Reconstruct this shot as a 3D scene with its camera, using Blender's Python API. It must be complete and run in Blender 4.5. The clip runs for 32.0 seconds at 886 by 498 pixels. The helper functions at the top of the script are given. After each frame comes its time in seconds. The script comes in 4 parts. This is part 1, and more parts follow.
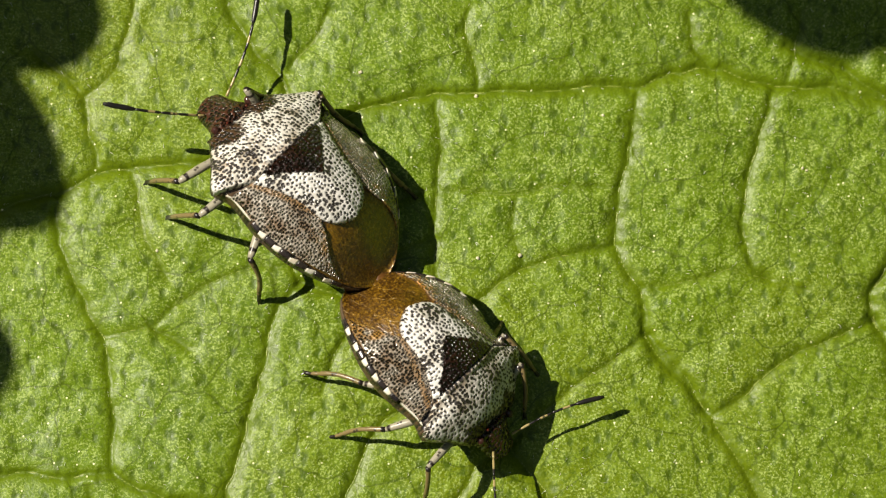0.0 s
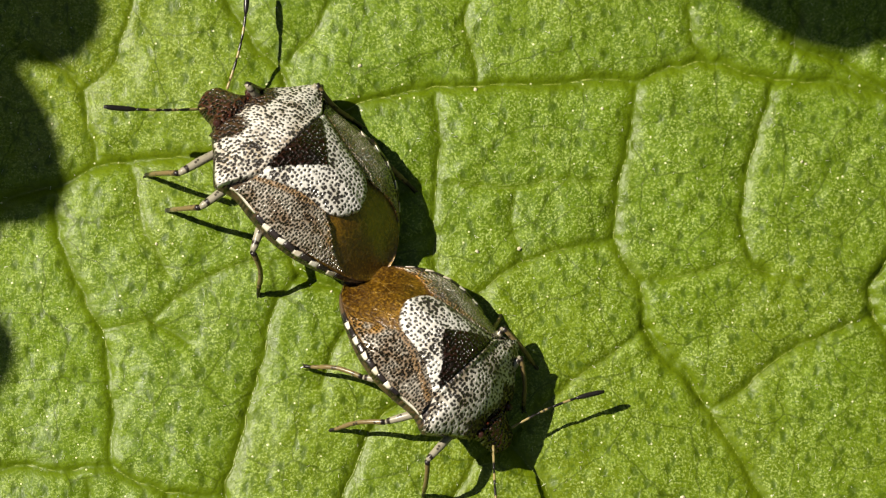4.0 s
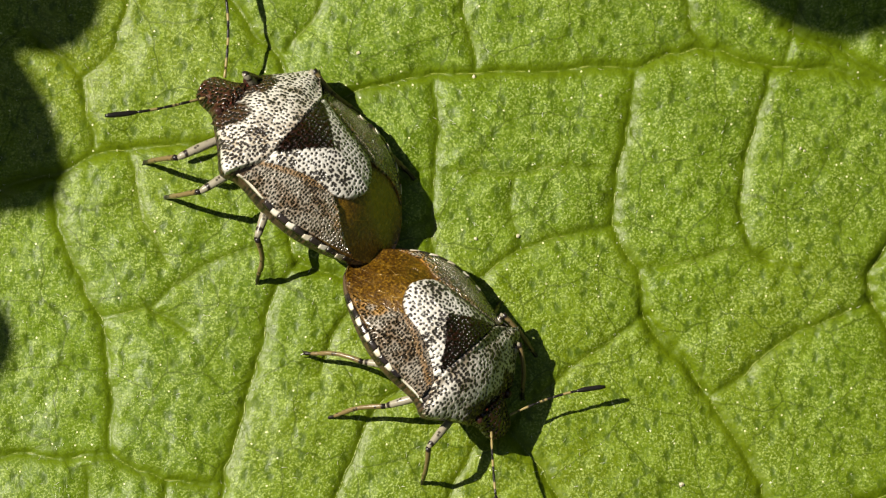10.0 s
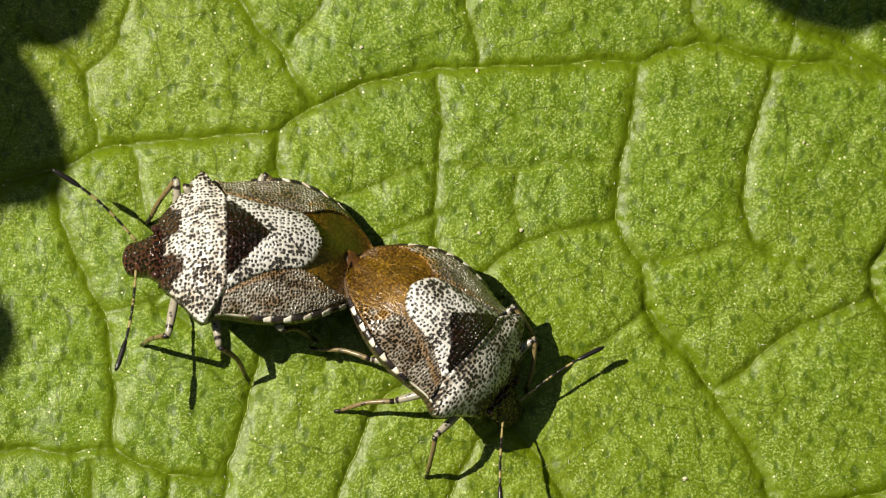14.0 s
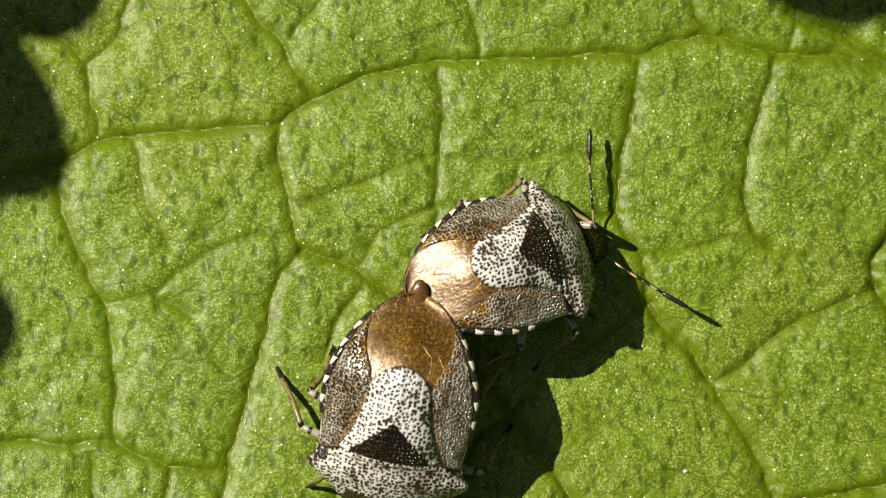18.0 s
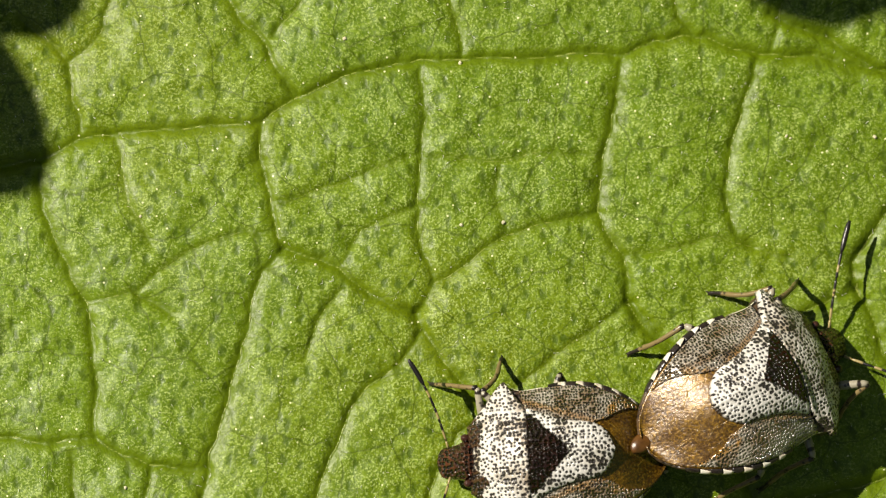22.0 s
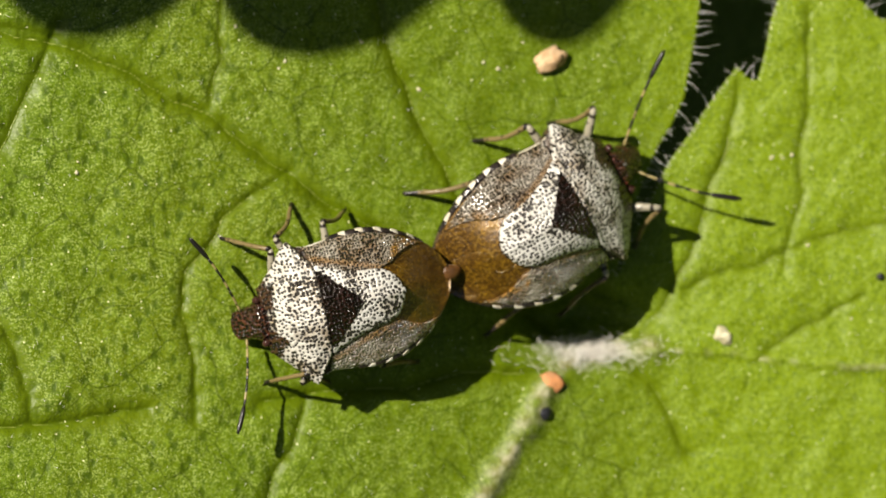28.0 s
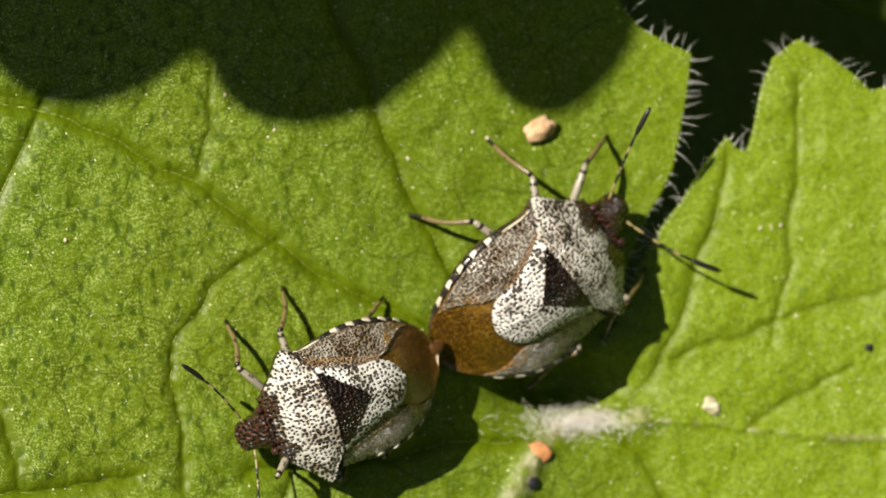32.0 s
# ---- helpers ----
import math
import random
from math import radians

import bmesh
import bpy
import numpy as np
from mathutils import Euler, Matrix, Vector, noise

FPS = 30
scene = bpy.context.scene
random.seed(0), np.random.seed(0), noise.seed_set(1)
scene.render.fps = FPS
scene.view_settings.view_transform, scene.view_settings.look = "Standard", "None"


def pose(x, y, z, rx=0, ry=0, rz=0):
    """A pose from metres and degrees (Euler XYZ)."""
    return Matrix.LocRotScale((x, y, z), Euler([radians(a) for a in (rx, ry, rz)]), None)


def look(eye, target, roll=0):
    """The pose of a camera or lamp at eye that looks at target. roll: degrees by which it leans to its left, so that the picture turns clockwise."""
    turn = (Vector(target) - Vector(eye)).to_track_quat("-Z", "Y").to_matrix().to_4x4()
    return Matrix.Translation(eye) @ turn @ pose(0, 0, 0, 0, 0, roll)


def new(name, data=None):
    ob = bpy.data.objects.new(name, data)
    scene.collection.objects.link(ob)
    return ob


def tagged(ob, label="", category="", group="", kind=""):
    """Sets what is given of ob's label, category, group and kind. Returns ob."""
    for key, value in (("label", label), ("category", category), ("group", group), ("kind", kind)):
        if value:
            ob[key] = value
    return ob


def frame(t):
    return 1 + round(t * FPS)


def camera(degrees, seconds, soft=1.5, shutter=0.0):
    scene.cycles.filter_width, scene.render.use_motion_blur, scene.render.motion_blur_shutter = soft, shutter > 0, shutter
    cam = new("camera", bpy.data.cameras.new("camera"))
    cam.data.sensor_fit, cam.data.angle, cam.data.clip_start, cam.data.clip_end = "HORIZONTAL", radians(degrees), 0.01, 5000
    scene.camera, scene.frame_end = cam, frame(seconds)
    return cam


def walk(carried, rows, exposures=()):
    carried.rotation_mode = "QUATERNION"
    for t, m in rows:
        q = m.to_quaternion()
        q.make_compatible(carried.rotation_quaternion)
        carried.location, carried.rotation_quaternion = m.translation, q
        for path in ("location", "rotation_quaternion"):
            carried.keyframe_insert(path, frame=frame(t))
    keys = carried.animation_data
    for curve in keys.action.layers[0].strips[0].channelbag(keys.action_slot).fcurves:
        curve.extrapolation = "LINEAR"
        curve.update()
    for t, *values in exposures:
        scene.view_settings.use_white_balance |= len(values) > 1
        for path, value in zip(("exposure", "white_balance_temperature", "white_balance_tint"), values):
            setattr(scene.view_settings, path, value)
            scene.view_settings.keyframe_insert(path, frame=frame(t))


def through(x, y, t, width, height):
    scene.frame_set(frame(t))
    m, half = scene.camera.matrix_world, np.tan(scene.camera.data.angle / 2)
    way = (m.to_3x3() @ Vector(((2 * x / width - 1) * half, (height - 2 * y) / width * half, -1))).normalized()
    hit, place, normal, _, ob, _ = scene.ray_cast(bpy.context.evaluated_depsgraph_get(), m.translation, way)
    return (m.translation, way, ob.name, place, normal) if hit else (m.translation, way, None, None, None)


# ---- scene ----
PX = 1.25e-5                      # one unit of the plan, metres
MM = 0.001
EYE = 0.14015                     # height of the lens over the plan's origin

CAMERA_ROWS = [
    (0, -0.000, 0.000, 0.000), (0.5, -0.009, -0.011, 0.036), (1, -0.021, -0.016, 0.043), (1.5, -0.043, -0.017, 0.054),
    (2, -0.067, -0.021, 0.044), (2.5, -0.075, -0.008, 0.038), (3, -0.069, -0.001, 0.033), (3.5, -0.061, -0.003, 0.035),
    (5.5, -0.060, -0.014, 0.025), (6, -0.067, -0.009, 0.026), (6.5, -0.078, -0.006, 0.025), (7, -0.093, -0.008, 0.019),
    (7.5, -0.102, -0.008, 0.003), (8, -0.116, -0.009, 0.002), (8.5, -0.133, -0.011, -0.006), (9, -0.150, -0.013, -0.017),
    (9.5, -0.166, -0.012, -0.029), (10, -0.176, -0.018, -0.029), (10.5, -0.179, -0.020, -0.039), (11, -0.188, -0.015, -0.040),
    (11.5, -0.204, -0.007, -0.044), (12, -0.216, -0.005, -0.035), (12.5, -0.217, 0.002, -0.055), (13, -0.222, 0.004, -0.058),
    (13.5, -0.216, 0.008, -0.063), (14, -0.227, 0.012, -0.089), (14.5, -0.231, 0.014, -0.070), (16.5, -0.270, 0.003, -0.046),
    (17, -0.292, 0.013, -0.033), (17.5, -0.288, 0.026, -0.018), (18, -0.296, 0.019, 0.011), (18.5, -0.308, 0.034, -0.011),
    (19, -0.306, 0.035, -0.010), (19.5, -0.305, 0.035, -0.009), (20, -0.305, 0.035, -0.012), (20.5, -0.312, 0.034, -0.017),
    (21, -0.318, 0.012, 0.030), (21.5, -0.313, -0.033, 0.061), (22, -0.302, -0.149, 0.210), (22.5, -0.317, -0.449, 0.141),
    (23, -0.337, -0.986, -0.009), (23.5, -0.415, -1.785, -0.492), (24, -0.659, -2.628, -0.579), (24.5, -0.916, -3.596, -0.131),
    (25, -1.000, -4.694, -0.228), (25.5, -0.977, -5.653, -0.367), (26, -0.919, -6.437, -0.675), (26.5, -0.840, -7.108, -1.028),
    (28.5, -0.459, -8.365, -0.009), (29, -0.140, -8.380, 0.003), (29.5, -0.077, -8.395, 0.006), (30, -0.081, -8.389, -0.054),
    (30.5, -0.094, -8.387, 0.017), (31, -0.094, -8.380, -0.020), (31.5, -0.092, -8.372, 0.007), (32, -0.101, -8.357, 0.016)]
cam = camera(8.0, 32.0, soft=1.15)
walk(cam, [(t, pose(0, 0, EYE, rx, ry, rz)) for t, rx, ry, rz in CAMERA_ROWS], exposures=[(0, 0.62, 7000, 10), (22, 0.61, 7000, 10), (25, 0.61, 7000, 10), (28.5, 0.58, 7000, 10), (32, 0.58, 7000, 10)])
cam.data.dof.use_dof, cam.data.dof.focus_distance, cam.data.dof.aperture_fstop = True, 0.1393, 120.0

# ---- light: clear sun from one side, dim sky between the plants ----
SUN = Vector((-0.60, 0.345, 0.72)).normalized()
world = bpy.data.worlds.new("sky")
scene.world = world
world.use_nodes = True
wn = world.node_tree
sky = wn.nodes.new("ShaderNodeTexSky")
sky.sky_type, sky.sun_disc = "NISHITA", False
sky.sun_elevation, sky.sun_rotation = math.asin(SUN.z), math.atan2(SUN.x, SUN.y) % (2 * math.pi)
wn.links.new(sky.outputs[0], wn.nodes["Background"].inputs[0])
wn.nodes["Background"].inputs[1].default_value = 0.05
sun = new("sun", bpy.data.lights.new("sun", "SUN"))
sun.data.energy, sun.data.angle, sun.data.color = 5.0, radians(0.53), (1.0, 0.955, 0.88)
sun.matrix_world = look(SUN, (0, 0, 0))


# ---- material tools ----
class Mat:
    """A node material with short helpers; every socket may be a number, a colour or a link."""

    def __init__(self, name):
        self.m = bpy.data.materials.new(name)
        self.m.use_nodes = True
        self.t = self.m.node_tree
        self.b = self.t.nodes["Principled BSDF"]
        self.co = self.t.nodes.new("ShaderNodeTexCoord").outputs["Object"]

    def put(self, socket, v):
        if isinstance(v, bpy.types.NodeSocket):
            self.t.links.new(v, socket)
        elif isinstance(v, tuple) and len(v) == 3 and socket.type == "RGBA":
            socket.default_value = (*v, 1)
        else:
            socket.default_value = v

    def math(self, op, a, b=0.0, c=0.0, clamp=False):
        n = self.t.nodes.new("ShaderNodeMath")
        n.operation, n.use_clamp = op, clamp
        for i, v in enumerate((a, b, c)):
            self.put(n.inputs[i], v)
        return n.outputs[0]

    def ramp(self, v, lo, hi, a=0.0, b=1.0):
        n = self.t.nodes.new("ShaderNodeMapRange")
        n.interpolation_type = "SMOOTHSTEP"
        for i, x in enumerate((v, lo, hi, a, b)):
            self.put(n.inputs[i], x)
        return n.outputs[0]

    def noise(self, scale, detail=3.0, rough=0.55, co=None):
        n = self.t.nodes.new("ShaderNodeTexNoise")
        self.put(n.inputs["Vector"], co or self.co)
        n.inputs["Scale"].default_value, n.inputs["Detail"].default_value, n.inputs["Roughness"].default_value = scale, detail, rough
        return n.outputs["Fac"]

    def cells(self, scale, feature="F1", co=None, rand=1.0, out="Distance"):
        n = self.t.nodes.new("ShaderNodeTexVoronoi")
        n.feature, n.voronoi_dimensions = feature, "2D"
        self.put(n.inputs["Vector"], co or self.co)
        n.inputs["Scale"].default_value, n.inputs["Randomness"].default_value = scale, rand
        return n.outputs[out]

    def warp(self, scale, amount):
        n = self.t.nodes.new("ShaderNodeTexNoise")
        self.put(n.inputs["Vector"], self.co)
        n.inputs["Scale"].default_value = scale
        s = self.t.nodes.new("ShaderNodeVectorMath")
        s.operation = "MULTIPLY_ADD"
        self.put(s.inputs[0], n.outputs["Color"])
        s.inputs[1].default_value = (amount,) * 3
        self.put(s.inputs[2], self.co)
        return s.outputs[0]

    def mix(self, f, a, b, mode="MIX"):
        n = self.t.nodes.new("ShaderNodeMix")
        n.data_type, n.blend_type = "RGBA", mode
        self.put(n.inputs[0], f)
        self.put(n.inputs[6], a)
        self.put(n.inputs[7], b)
        return n.outputs[2]

    def bump(self, height, metres, strength=1.0, after=None):
        n = self.t.nodes.new("ShaderNodeBump")
        self.put(n.inputs["Height"], height)
        n.inputs["Distance"].default_value, n.inputs["Strength"].default_value = metres, strength
        if after:
            self.put(n.inputs["Normal"], after)
        return n.outputs[0]

    def xyz(self):
        n = self.t.nodes.new("ShaderNodeSeparateXYZ")
        self.put(n.inputs[0], self.co)
        return n.outputs

    def attr(self, name):
        n = self.t.nodes.new("ShaderNodeAttribute")
        n.attribute_name = name
        return n.outputs["Fac"]

    def set(self, color=None, rough=None, normal=None, spec=None, **more):
        for key, v in (("Base Color", color), ("Roughness", rough), ("Normal", normal), ("Specular IOR Level", spec), *more.items()):
            if v is not None:
                self.put(self.b.inputs[key.replace("_", " ")], v)
        return self.m


def leaf_material(name, tone=1.0, through=None):
    m = Mat(name)
    groove, base = m.attr("vein"), m.attr("base")
    dirt, patch = m.noise(260, 4), m.noise(95, 3)
    warped = m.warp(1100, 0.0007)
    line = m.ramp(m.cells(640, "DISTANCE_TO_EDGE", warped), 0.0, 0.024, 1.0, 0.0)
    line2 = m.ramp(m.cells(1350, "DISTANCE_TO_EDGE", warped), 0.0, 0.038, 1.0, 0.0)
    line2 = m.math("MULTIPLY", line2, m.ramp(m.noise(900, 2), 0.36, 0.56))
    # short dark strokes: shadows of the hairs, painted in and slightly hollowed
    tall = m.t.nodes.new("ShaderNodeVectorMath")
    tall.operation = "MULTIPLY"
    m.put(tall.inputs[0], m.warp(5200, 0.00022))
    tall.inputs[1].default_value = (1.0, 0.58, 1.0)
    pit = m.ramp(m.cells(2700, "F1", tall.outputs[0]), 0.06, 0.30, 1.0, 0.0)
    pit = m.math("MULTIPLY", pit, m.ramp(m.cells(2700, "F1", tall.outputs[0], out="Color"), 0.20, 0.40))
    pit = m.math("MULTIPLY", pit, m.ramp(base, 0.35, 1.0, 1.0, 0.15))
    off_vein = m.ramp(m.math("MAXIMUM", m.attr("side"), m.math("MULTIPLY", base, 0.45)), 0.15, 0.85, 1.0, 0.12)
    grain = m.noise(15000, 2, 0.7)
    # fine glints of the blade's sheen, painted as pale specks
    spark = m.math("MULTIPLY", m.ramp(m.cells(19000, "F1"), 0.15, 0.50, 1.0, 0.0), m.ramp(m.cells(19000, "F1", out="Color"), 0.70, 0.95))
    spark = m.math("MAXIMUM", spark, m.ramp(m.noise(18500, 2, 0.6), 0.50, 0.64, 0.0, 0.95))
    spark = m.math("MULTIPLY", spark, m.ramp(m.noise(1500, 3, 0.62), 0.32, 0.62, 0.40, 1.0))
    spark = m.math("MULTIPLY", spark, off_vein)
    young = m.ramp(m.attr("lobe"), 0.0, 1.0, 1.0, 0.25)
    line, line2 = m.math("MULTIPLY", line, young), m.math("MULTIPLY", line2, young)
    mottle = m.noise(4600, 3, 0.62)
    dot = m.ramp(m.cells(3400, "F1"), 0.045, 0.090, 1.0, 0.0)
    dot = m.math("MULTIPLY", dot, m.ramp(m.cells(3400, "F1", out="Color"), 0.80, 0.82))
    c = m.mix(m.ramp(dirt, 0.3, 0.7), (0.080 * tone, 0.138 * tone, 0.002), (0.104 * tone, 0.174 * tone, 0.003))
    c = m.mix(m.ramp(patch, 0.40, 0.72), c, (0.122 * tone, 0.166 * tone, 0.003))
    c = m.mix(m.math("MULTIPLY", base, 0.75), c, (0.100 * tone, 0.145 * tone, 0.001))
    c = m.mix(m.math("MULTIPLY", m.attr("lobe"), 0.8), c, (0.170 * tone, 0.245 * tone, 0.003))
    c = m.mix(m.math("MULTIPLY", m.ramp(mottle, 0.42, 0.70, 0.0, 0.7), off_vein), c, (0.160 * tone, 0.240 * tone, 0.018))
    c = m.mix(m.ramp(mottle, 0.46, 0.26, 0.0, 0.6), c, (0.050 * tone, 0.098 * tone, 0.002))
    c = m.mix(m.ramp(grain, 0.54, 0.34, 0.0, 0.75), c, (0.050 * tone, 0.094 * tone, 0.002))
    c = m.mix(m.math("MULTIPLY", spark, 0.66), c, (0.36 * tone, 0.45 * tone, 0.122))
    # hair shadows put into the colour
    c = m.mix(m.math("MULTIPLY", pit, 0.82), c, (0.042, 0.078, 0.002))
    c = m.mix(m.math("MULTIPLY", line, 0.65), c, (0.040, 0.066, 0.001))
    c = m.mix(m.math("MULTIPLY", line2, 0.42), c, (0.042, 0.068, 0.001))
    c = m.mix(m.math("MULTIPLY", m.attr("side"), 0.55), c, (0.098 * tone, 0.138 * tone, 0.002))
    # vein grooves painted darker, for the shade that lies in them
    c = m.mix(m.math("MULTIPLY", groove, 0.45), c, (0.050 * tone, 0.085 * tone, 0.001))
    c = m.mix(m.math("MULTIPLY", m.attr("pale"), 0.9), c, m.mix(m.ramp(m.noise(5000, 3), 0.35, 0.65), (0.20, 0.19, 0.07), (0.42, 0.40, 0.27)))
    c = m.mix(m.math("MULTIPLY", dot, 0.9), c, (0.72, 0.72, 0.42))
    n = m.bump(m.math("SUBTRACT", m.noise(1700, 3), m.math("MULTIPLY_ADD", line, 0.03, m.math("MULTIPLY", line2, 0.02))), 0.00006, 0.8)
    n = m.bump(m.math("SUBTRACT", mottle, m.math("MULTIPLY", pit, 0.5)), 0.000022, 0.8, n)
    n = m.bump(m.math("MULTIPLY_ADD", spark, 0.6, grain), 0.000011, 0.7, n)
    gloss = m.math("MULTIPLY_ADD", base, -0.10, 0.26)
    if through:                                              # a thin leaf passes some green sunlight
        glow = m.t.nodes.new("ShaderNodeBsdfTranslucent")
        glow.inputs["Color"].default_value = (*through, 1)
        both = m.t.nodes.new("ShaderNodeMixShader")
        both.inputs[0].default_value = 0.5
        m.t.links.new(m.b.outputs[0], both.inputs[1])
        m.t.links.new(glow.outputs[0], both.inputs[2])
        m.t.links.new(both.outputs[0], m.t.nodes["Material Output"].inputs["Surface"])
    return m.set(c, m.ramp(grain, 0.25, 0.75, 0.50, 0.36), n, gloss)


def dotted(name, ground, shade, pits, scale, radius, gloss=0.26, depth=1.5e-5, extra=None, clump=(0.38, 0.66), coat=0.2):
    """Cuticle punctured by dark pits, each pit a small hollow; the pits crowd and the ground darkens in clumps."""
    m = Mat(name)
    d = m.cells(scale, "F1", m.warp(3000, 0.00004), 0.72)
    crowd = m.ramp(m.noise(1900, 3, 0.62), *clump)
    size = m.math("MULTIPLY_ADD", crowd, radius * 0.75, radius * 0.72)
    size = m.math("MULTIPLY", size, m.ramp(m.cells(scale, "F1", m.warp(3000, 0.00004), 0.72, out="Color"), 0.1, 0.9, 0.75, 1.2))
    sheen, deep = 0.5, 1.0
    c = m.mix(crowd, ground, shade)
    c = m.mix(m.ramp(m.noise(26000, 3, 0.7), 0.42, 0.30, 0.0, 0.45), c, shade)
    if extra:
        c, pits, size, sheen, deep = extra(m, c, pits, size)
    pit = m.ramp(m.math("SUBTRACT", d, size), -0.05, 0.05, 1.0, 0.0)
    c = m.mix(m.math("MULTIPLY", pit, 0.96), c, pits)
    n = m.bump(m.noise(9000, 3), 0.6e-5, 0.6)
    n = m.bump(m.noise(30000, 2, 0.6), 0.5e-5, 0.8, n)
    n = m.bump(m.math("MULTIPLY", m.ramp(d, 0.0, 0.6), deep), depth, 1.0, n)
    return m.set(c, m.ramp(m.noise(7000, 2), 0.3, 0.7, gloss - 0.08, gloss + 0.14), n, sheen, Coat_Weight=coat, Coat_Roughness=0.2, Coat_Normal=n)


def scutellum_mark(m, c, pits, size):
    """Dark bronze triangle on the base of the scutellum; a pale keel behind it."""
    x, y, _ = m.xyz()
    ay = m.math("ABSOLUTE", y)
    reach = m.math("MULTIPLY_ADD", x, 1.04, 1.0 * MM)          # half-width of the triangle at x
    wob = m.math("MULTIPLY_ADD", m.noise(9000, 2), 0.00016, -0.00008)
    inside = m.ramp(m.math("ADD", m.math("SUBTRACT", reach, ay), wob), -0.00002, 0.00003)
    c = m.mix(inside, c, m.mix(m.ramp(m.noise(1500, 2), 0.35, 0.65), (0.0045, 0.0025, 0.002), (0.017, 0.0055, 0.0022)))
    spot = m.math("ADD", m.math("POWER", m.math("MULTIPLY_ADD", x, 1 / MM, 0.09), 2.0), m.math("POWER", m.math("MULTIPLY_ADD", ay, 1 / MM, -0.93), 2.0))
    callus = m.ramp(spot, 0.0022, 0.0045, 1.0, 0.0)                 # smooth white corner dot
    c = m.mix(callus, c, (0.72, 0.70, 0.64))
    size = m.math("MULTIPLY", size, m.math("SUBTRACT", 1.0, callus))
    return c, m.mix(inside, PIT, (0.004, 0.002, 0.0015)), size, m.math("MULTIPLY_ADD", inside, -0.12, 0.5), m.math("MULTIPLY_ADD", inside, 1.6, 1.0)


def pronotum_mark(m, c, pits, size):
    """Two olive-black patches on the front edge, a browner hind margin."""
    x, y, _ = m.xyz()
    ay = m.math("ABSOLUTE", y)
    wob = m.math("MULTIPLY_ADD", m.noise(5000, 3), 0.0005, -0.00025)
    front = m.math("ADD", m.math("MULTIPLY_ADD", m.math("ABSOLUTE", m.math("SUBTRACT", ay, 0.56 * MM)), -0.62, x), wob)
    dark = m.ramp(front, 0.86 * MM, 0.93 * MM)
    dark = m.math("MULTIPLY", dark, m.ramp(ay, 0.14 * MM, 0.26 * MM))
    c = m.mix(dark, c, (0.045, 0.022, 0.010))
    back = m.ramp(x, 0.0, 0.40 * MM, 0.8, 0.0)
    brown = m.math("MULTIPLY", back, m.ramp(m.noise(2600, 3), 0.40, 0.62))
    c = m.mix(brown, c, (0.15, 0.095, 0.045))
    blot = m.ramp(m.math("ADD", m.noise(3300, 2), m.math("MULTIPLY", m.math("ABSOLUTE", m.math("SUBTRACT", ay, 0.55 * MM)), -260.0)), 0.46, 0.54)
    blot = m.math("MULTIPLY", blot, m.math("MULTIPLY", m.ramp(x, 0.38 * MM, 0.5 * MM), m.ramp(x, 0.8 * MM, 0.7 * MM)))
    c = m.mix(m.math("MULTIPLY", blot, 0.5), c, (0.16, 0.12, 0.07))
    big = m.math("MAXIMUM", m.math("MULTIPLY", brown, 0.22), m.math("MULTIPLY", blot, 0.18))
    return c, pits, m.math("MULTIPLY", size, m.math("ADD", big, 1.0)), 0.5, m.math("MULTIPLY_ADD", dark, 1.4, 1.0)


def corium_mark(m, c, pits, size):
    """An ochre seam along the hind edge and lengthwise brown streaks."""
    long = m.t.nodes.new("ShaderNodeVectorMath")
    long.operation = "MULTIPLY"
    m.put(long.inputs[0], m.co)
    long.inputs[1].default_value = (0.25, 1.0, 0.3)
    streak = m.ramp(m.noise(4200, 3, 0.6, long.outputs[0]), 0.46, 0.62)
    c = m.mix(m.math("MULTIPLY", streak, 0.5), c, (0.150, 0.082, 0.032))
    x, y, _ = m.xyz()
    seam = m.math("MULTIPLY", m.ramp(m.math("MULTIPLY_ADD", m.math("ABSOLUTE", y), 0.80, x), -1.02 * MM, -1.14 * MM), m.ramp(m.math("ABSOLUTE", y), 1.15 * MM, 0.95 * MM))
    c = m.mix(m.math("MULTIPLY", seam, m.ramp(m.noise(3800, 2), 0.35, 0.6)), c, (0.30, 0.150, 0.028))
    inner = m.math("SUBTRACT", m.math("ABSOLUTE", y), m.math("MULTIPLY_ADD", x, 0.36, 1.04 * MM))
    clavus = m.math("MULTIPLY", m.ramp(inner, 0.05 * MM, 0.10 * MM), m.ramp(inner, 0.24 * MM, 0.16 * MM))
    c = m.mix(m.math("MULTIPLY", clavus, 0.75), c, (0.24, 0.135, 0.05))
    size = m.math("MULTIPLY", size, m.math("MULTIPLY_ADD", m.math("MAXIMUM", seam, clavus), -0.35, 1.0))
    return c, pits, size, 1.0, 1.5


PIT = (0.010, 0.007, 0.006)
PRONOTUM = dotted("speckled_pronotum", (0.57, 0.55, 0.495), (0.32, 0.26, 0.18), PIT, 11800, 0.425, 0.24, 1.9e-5, extra=pronotum_mark, clump=(0.40, 0.72))
SCUTELLUM = dotted("speckled_scutellum", (0.59, 0.575, 0.535), (0.45, 0.41, 0.34), PIT, 11600, 0.425, 0.22, 1.9e-5, extra=scutellum_mark, clump=(0.40, 0.72))
CORIUM = dotted("speckled_corium", (0.34, 0.305, 0.25), (0.15, 0.098, 0.050), (0.012, 0.007, 0.004), 16000, 0.31, 0.20, 4.0e-5, corium_mark, coat=1.0)
HEAD = dotted("bronze_head", (0.030, 0.013, 0.007), (0.070, 0.024, 0.010), (0.004, 0.003, 0.002), 11500, 0.34, 0.16, 5.0e-5)
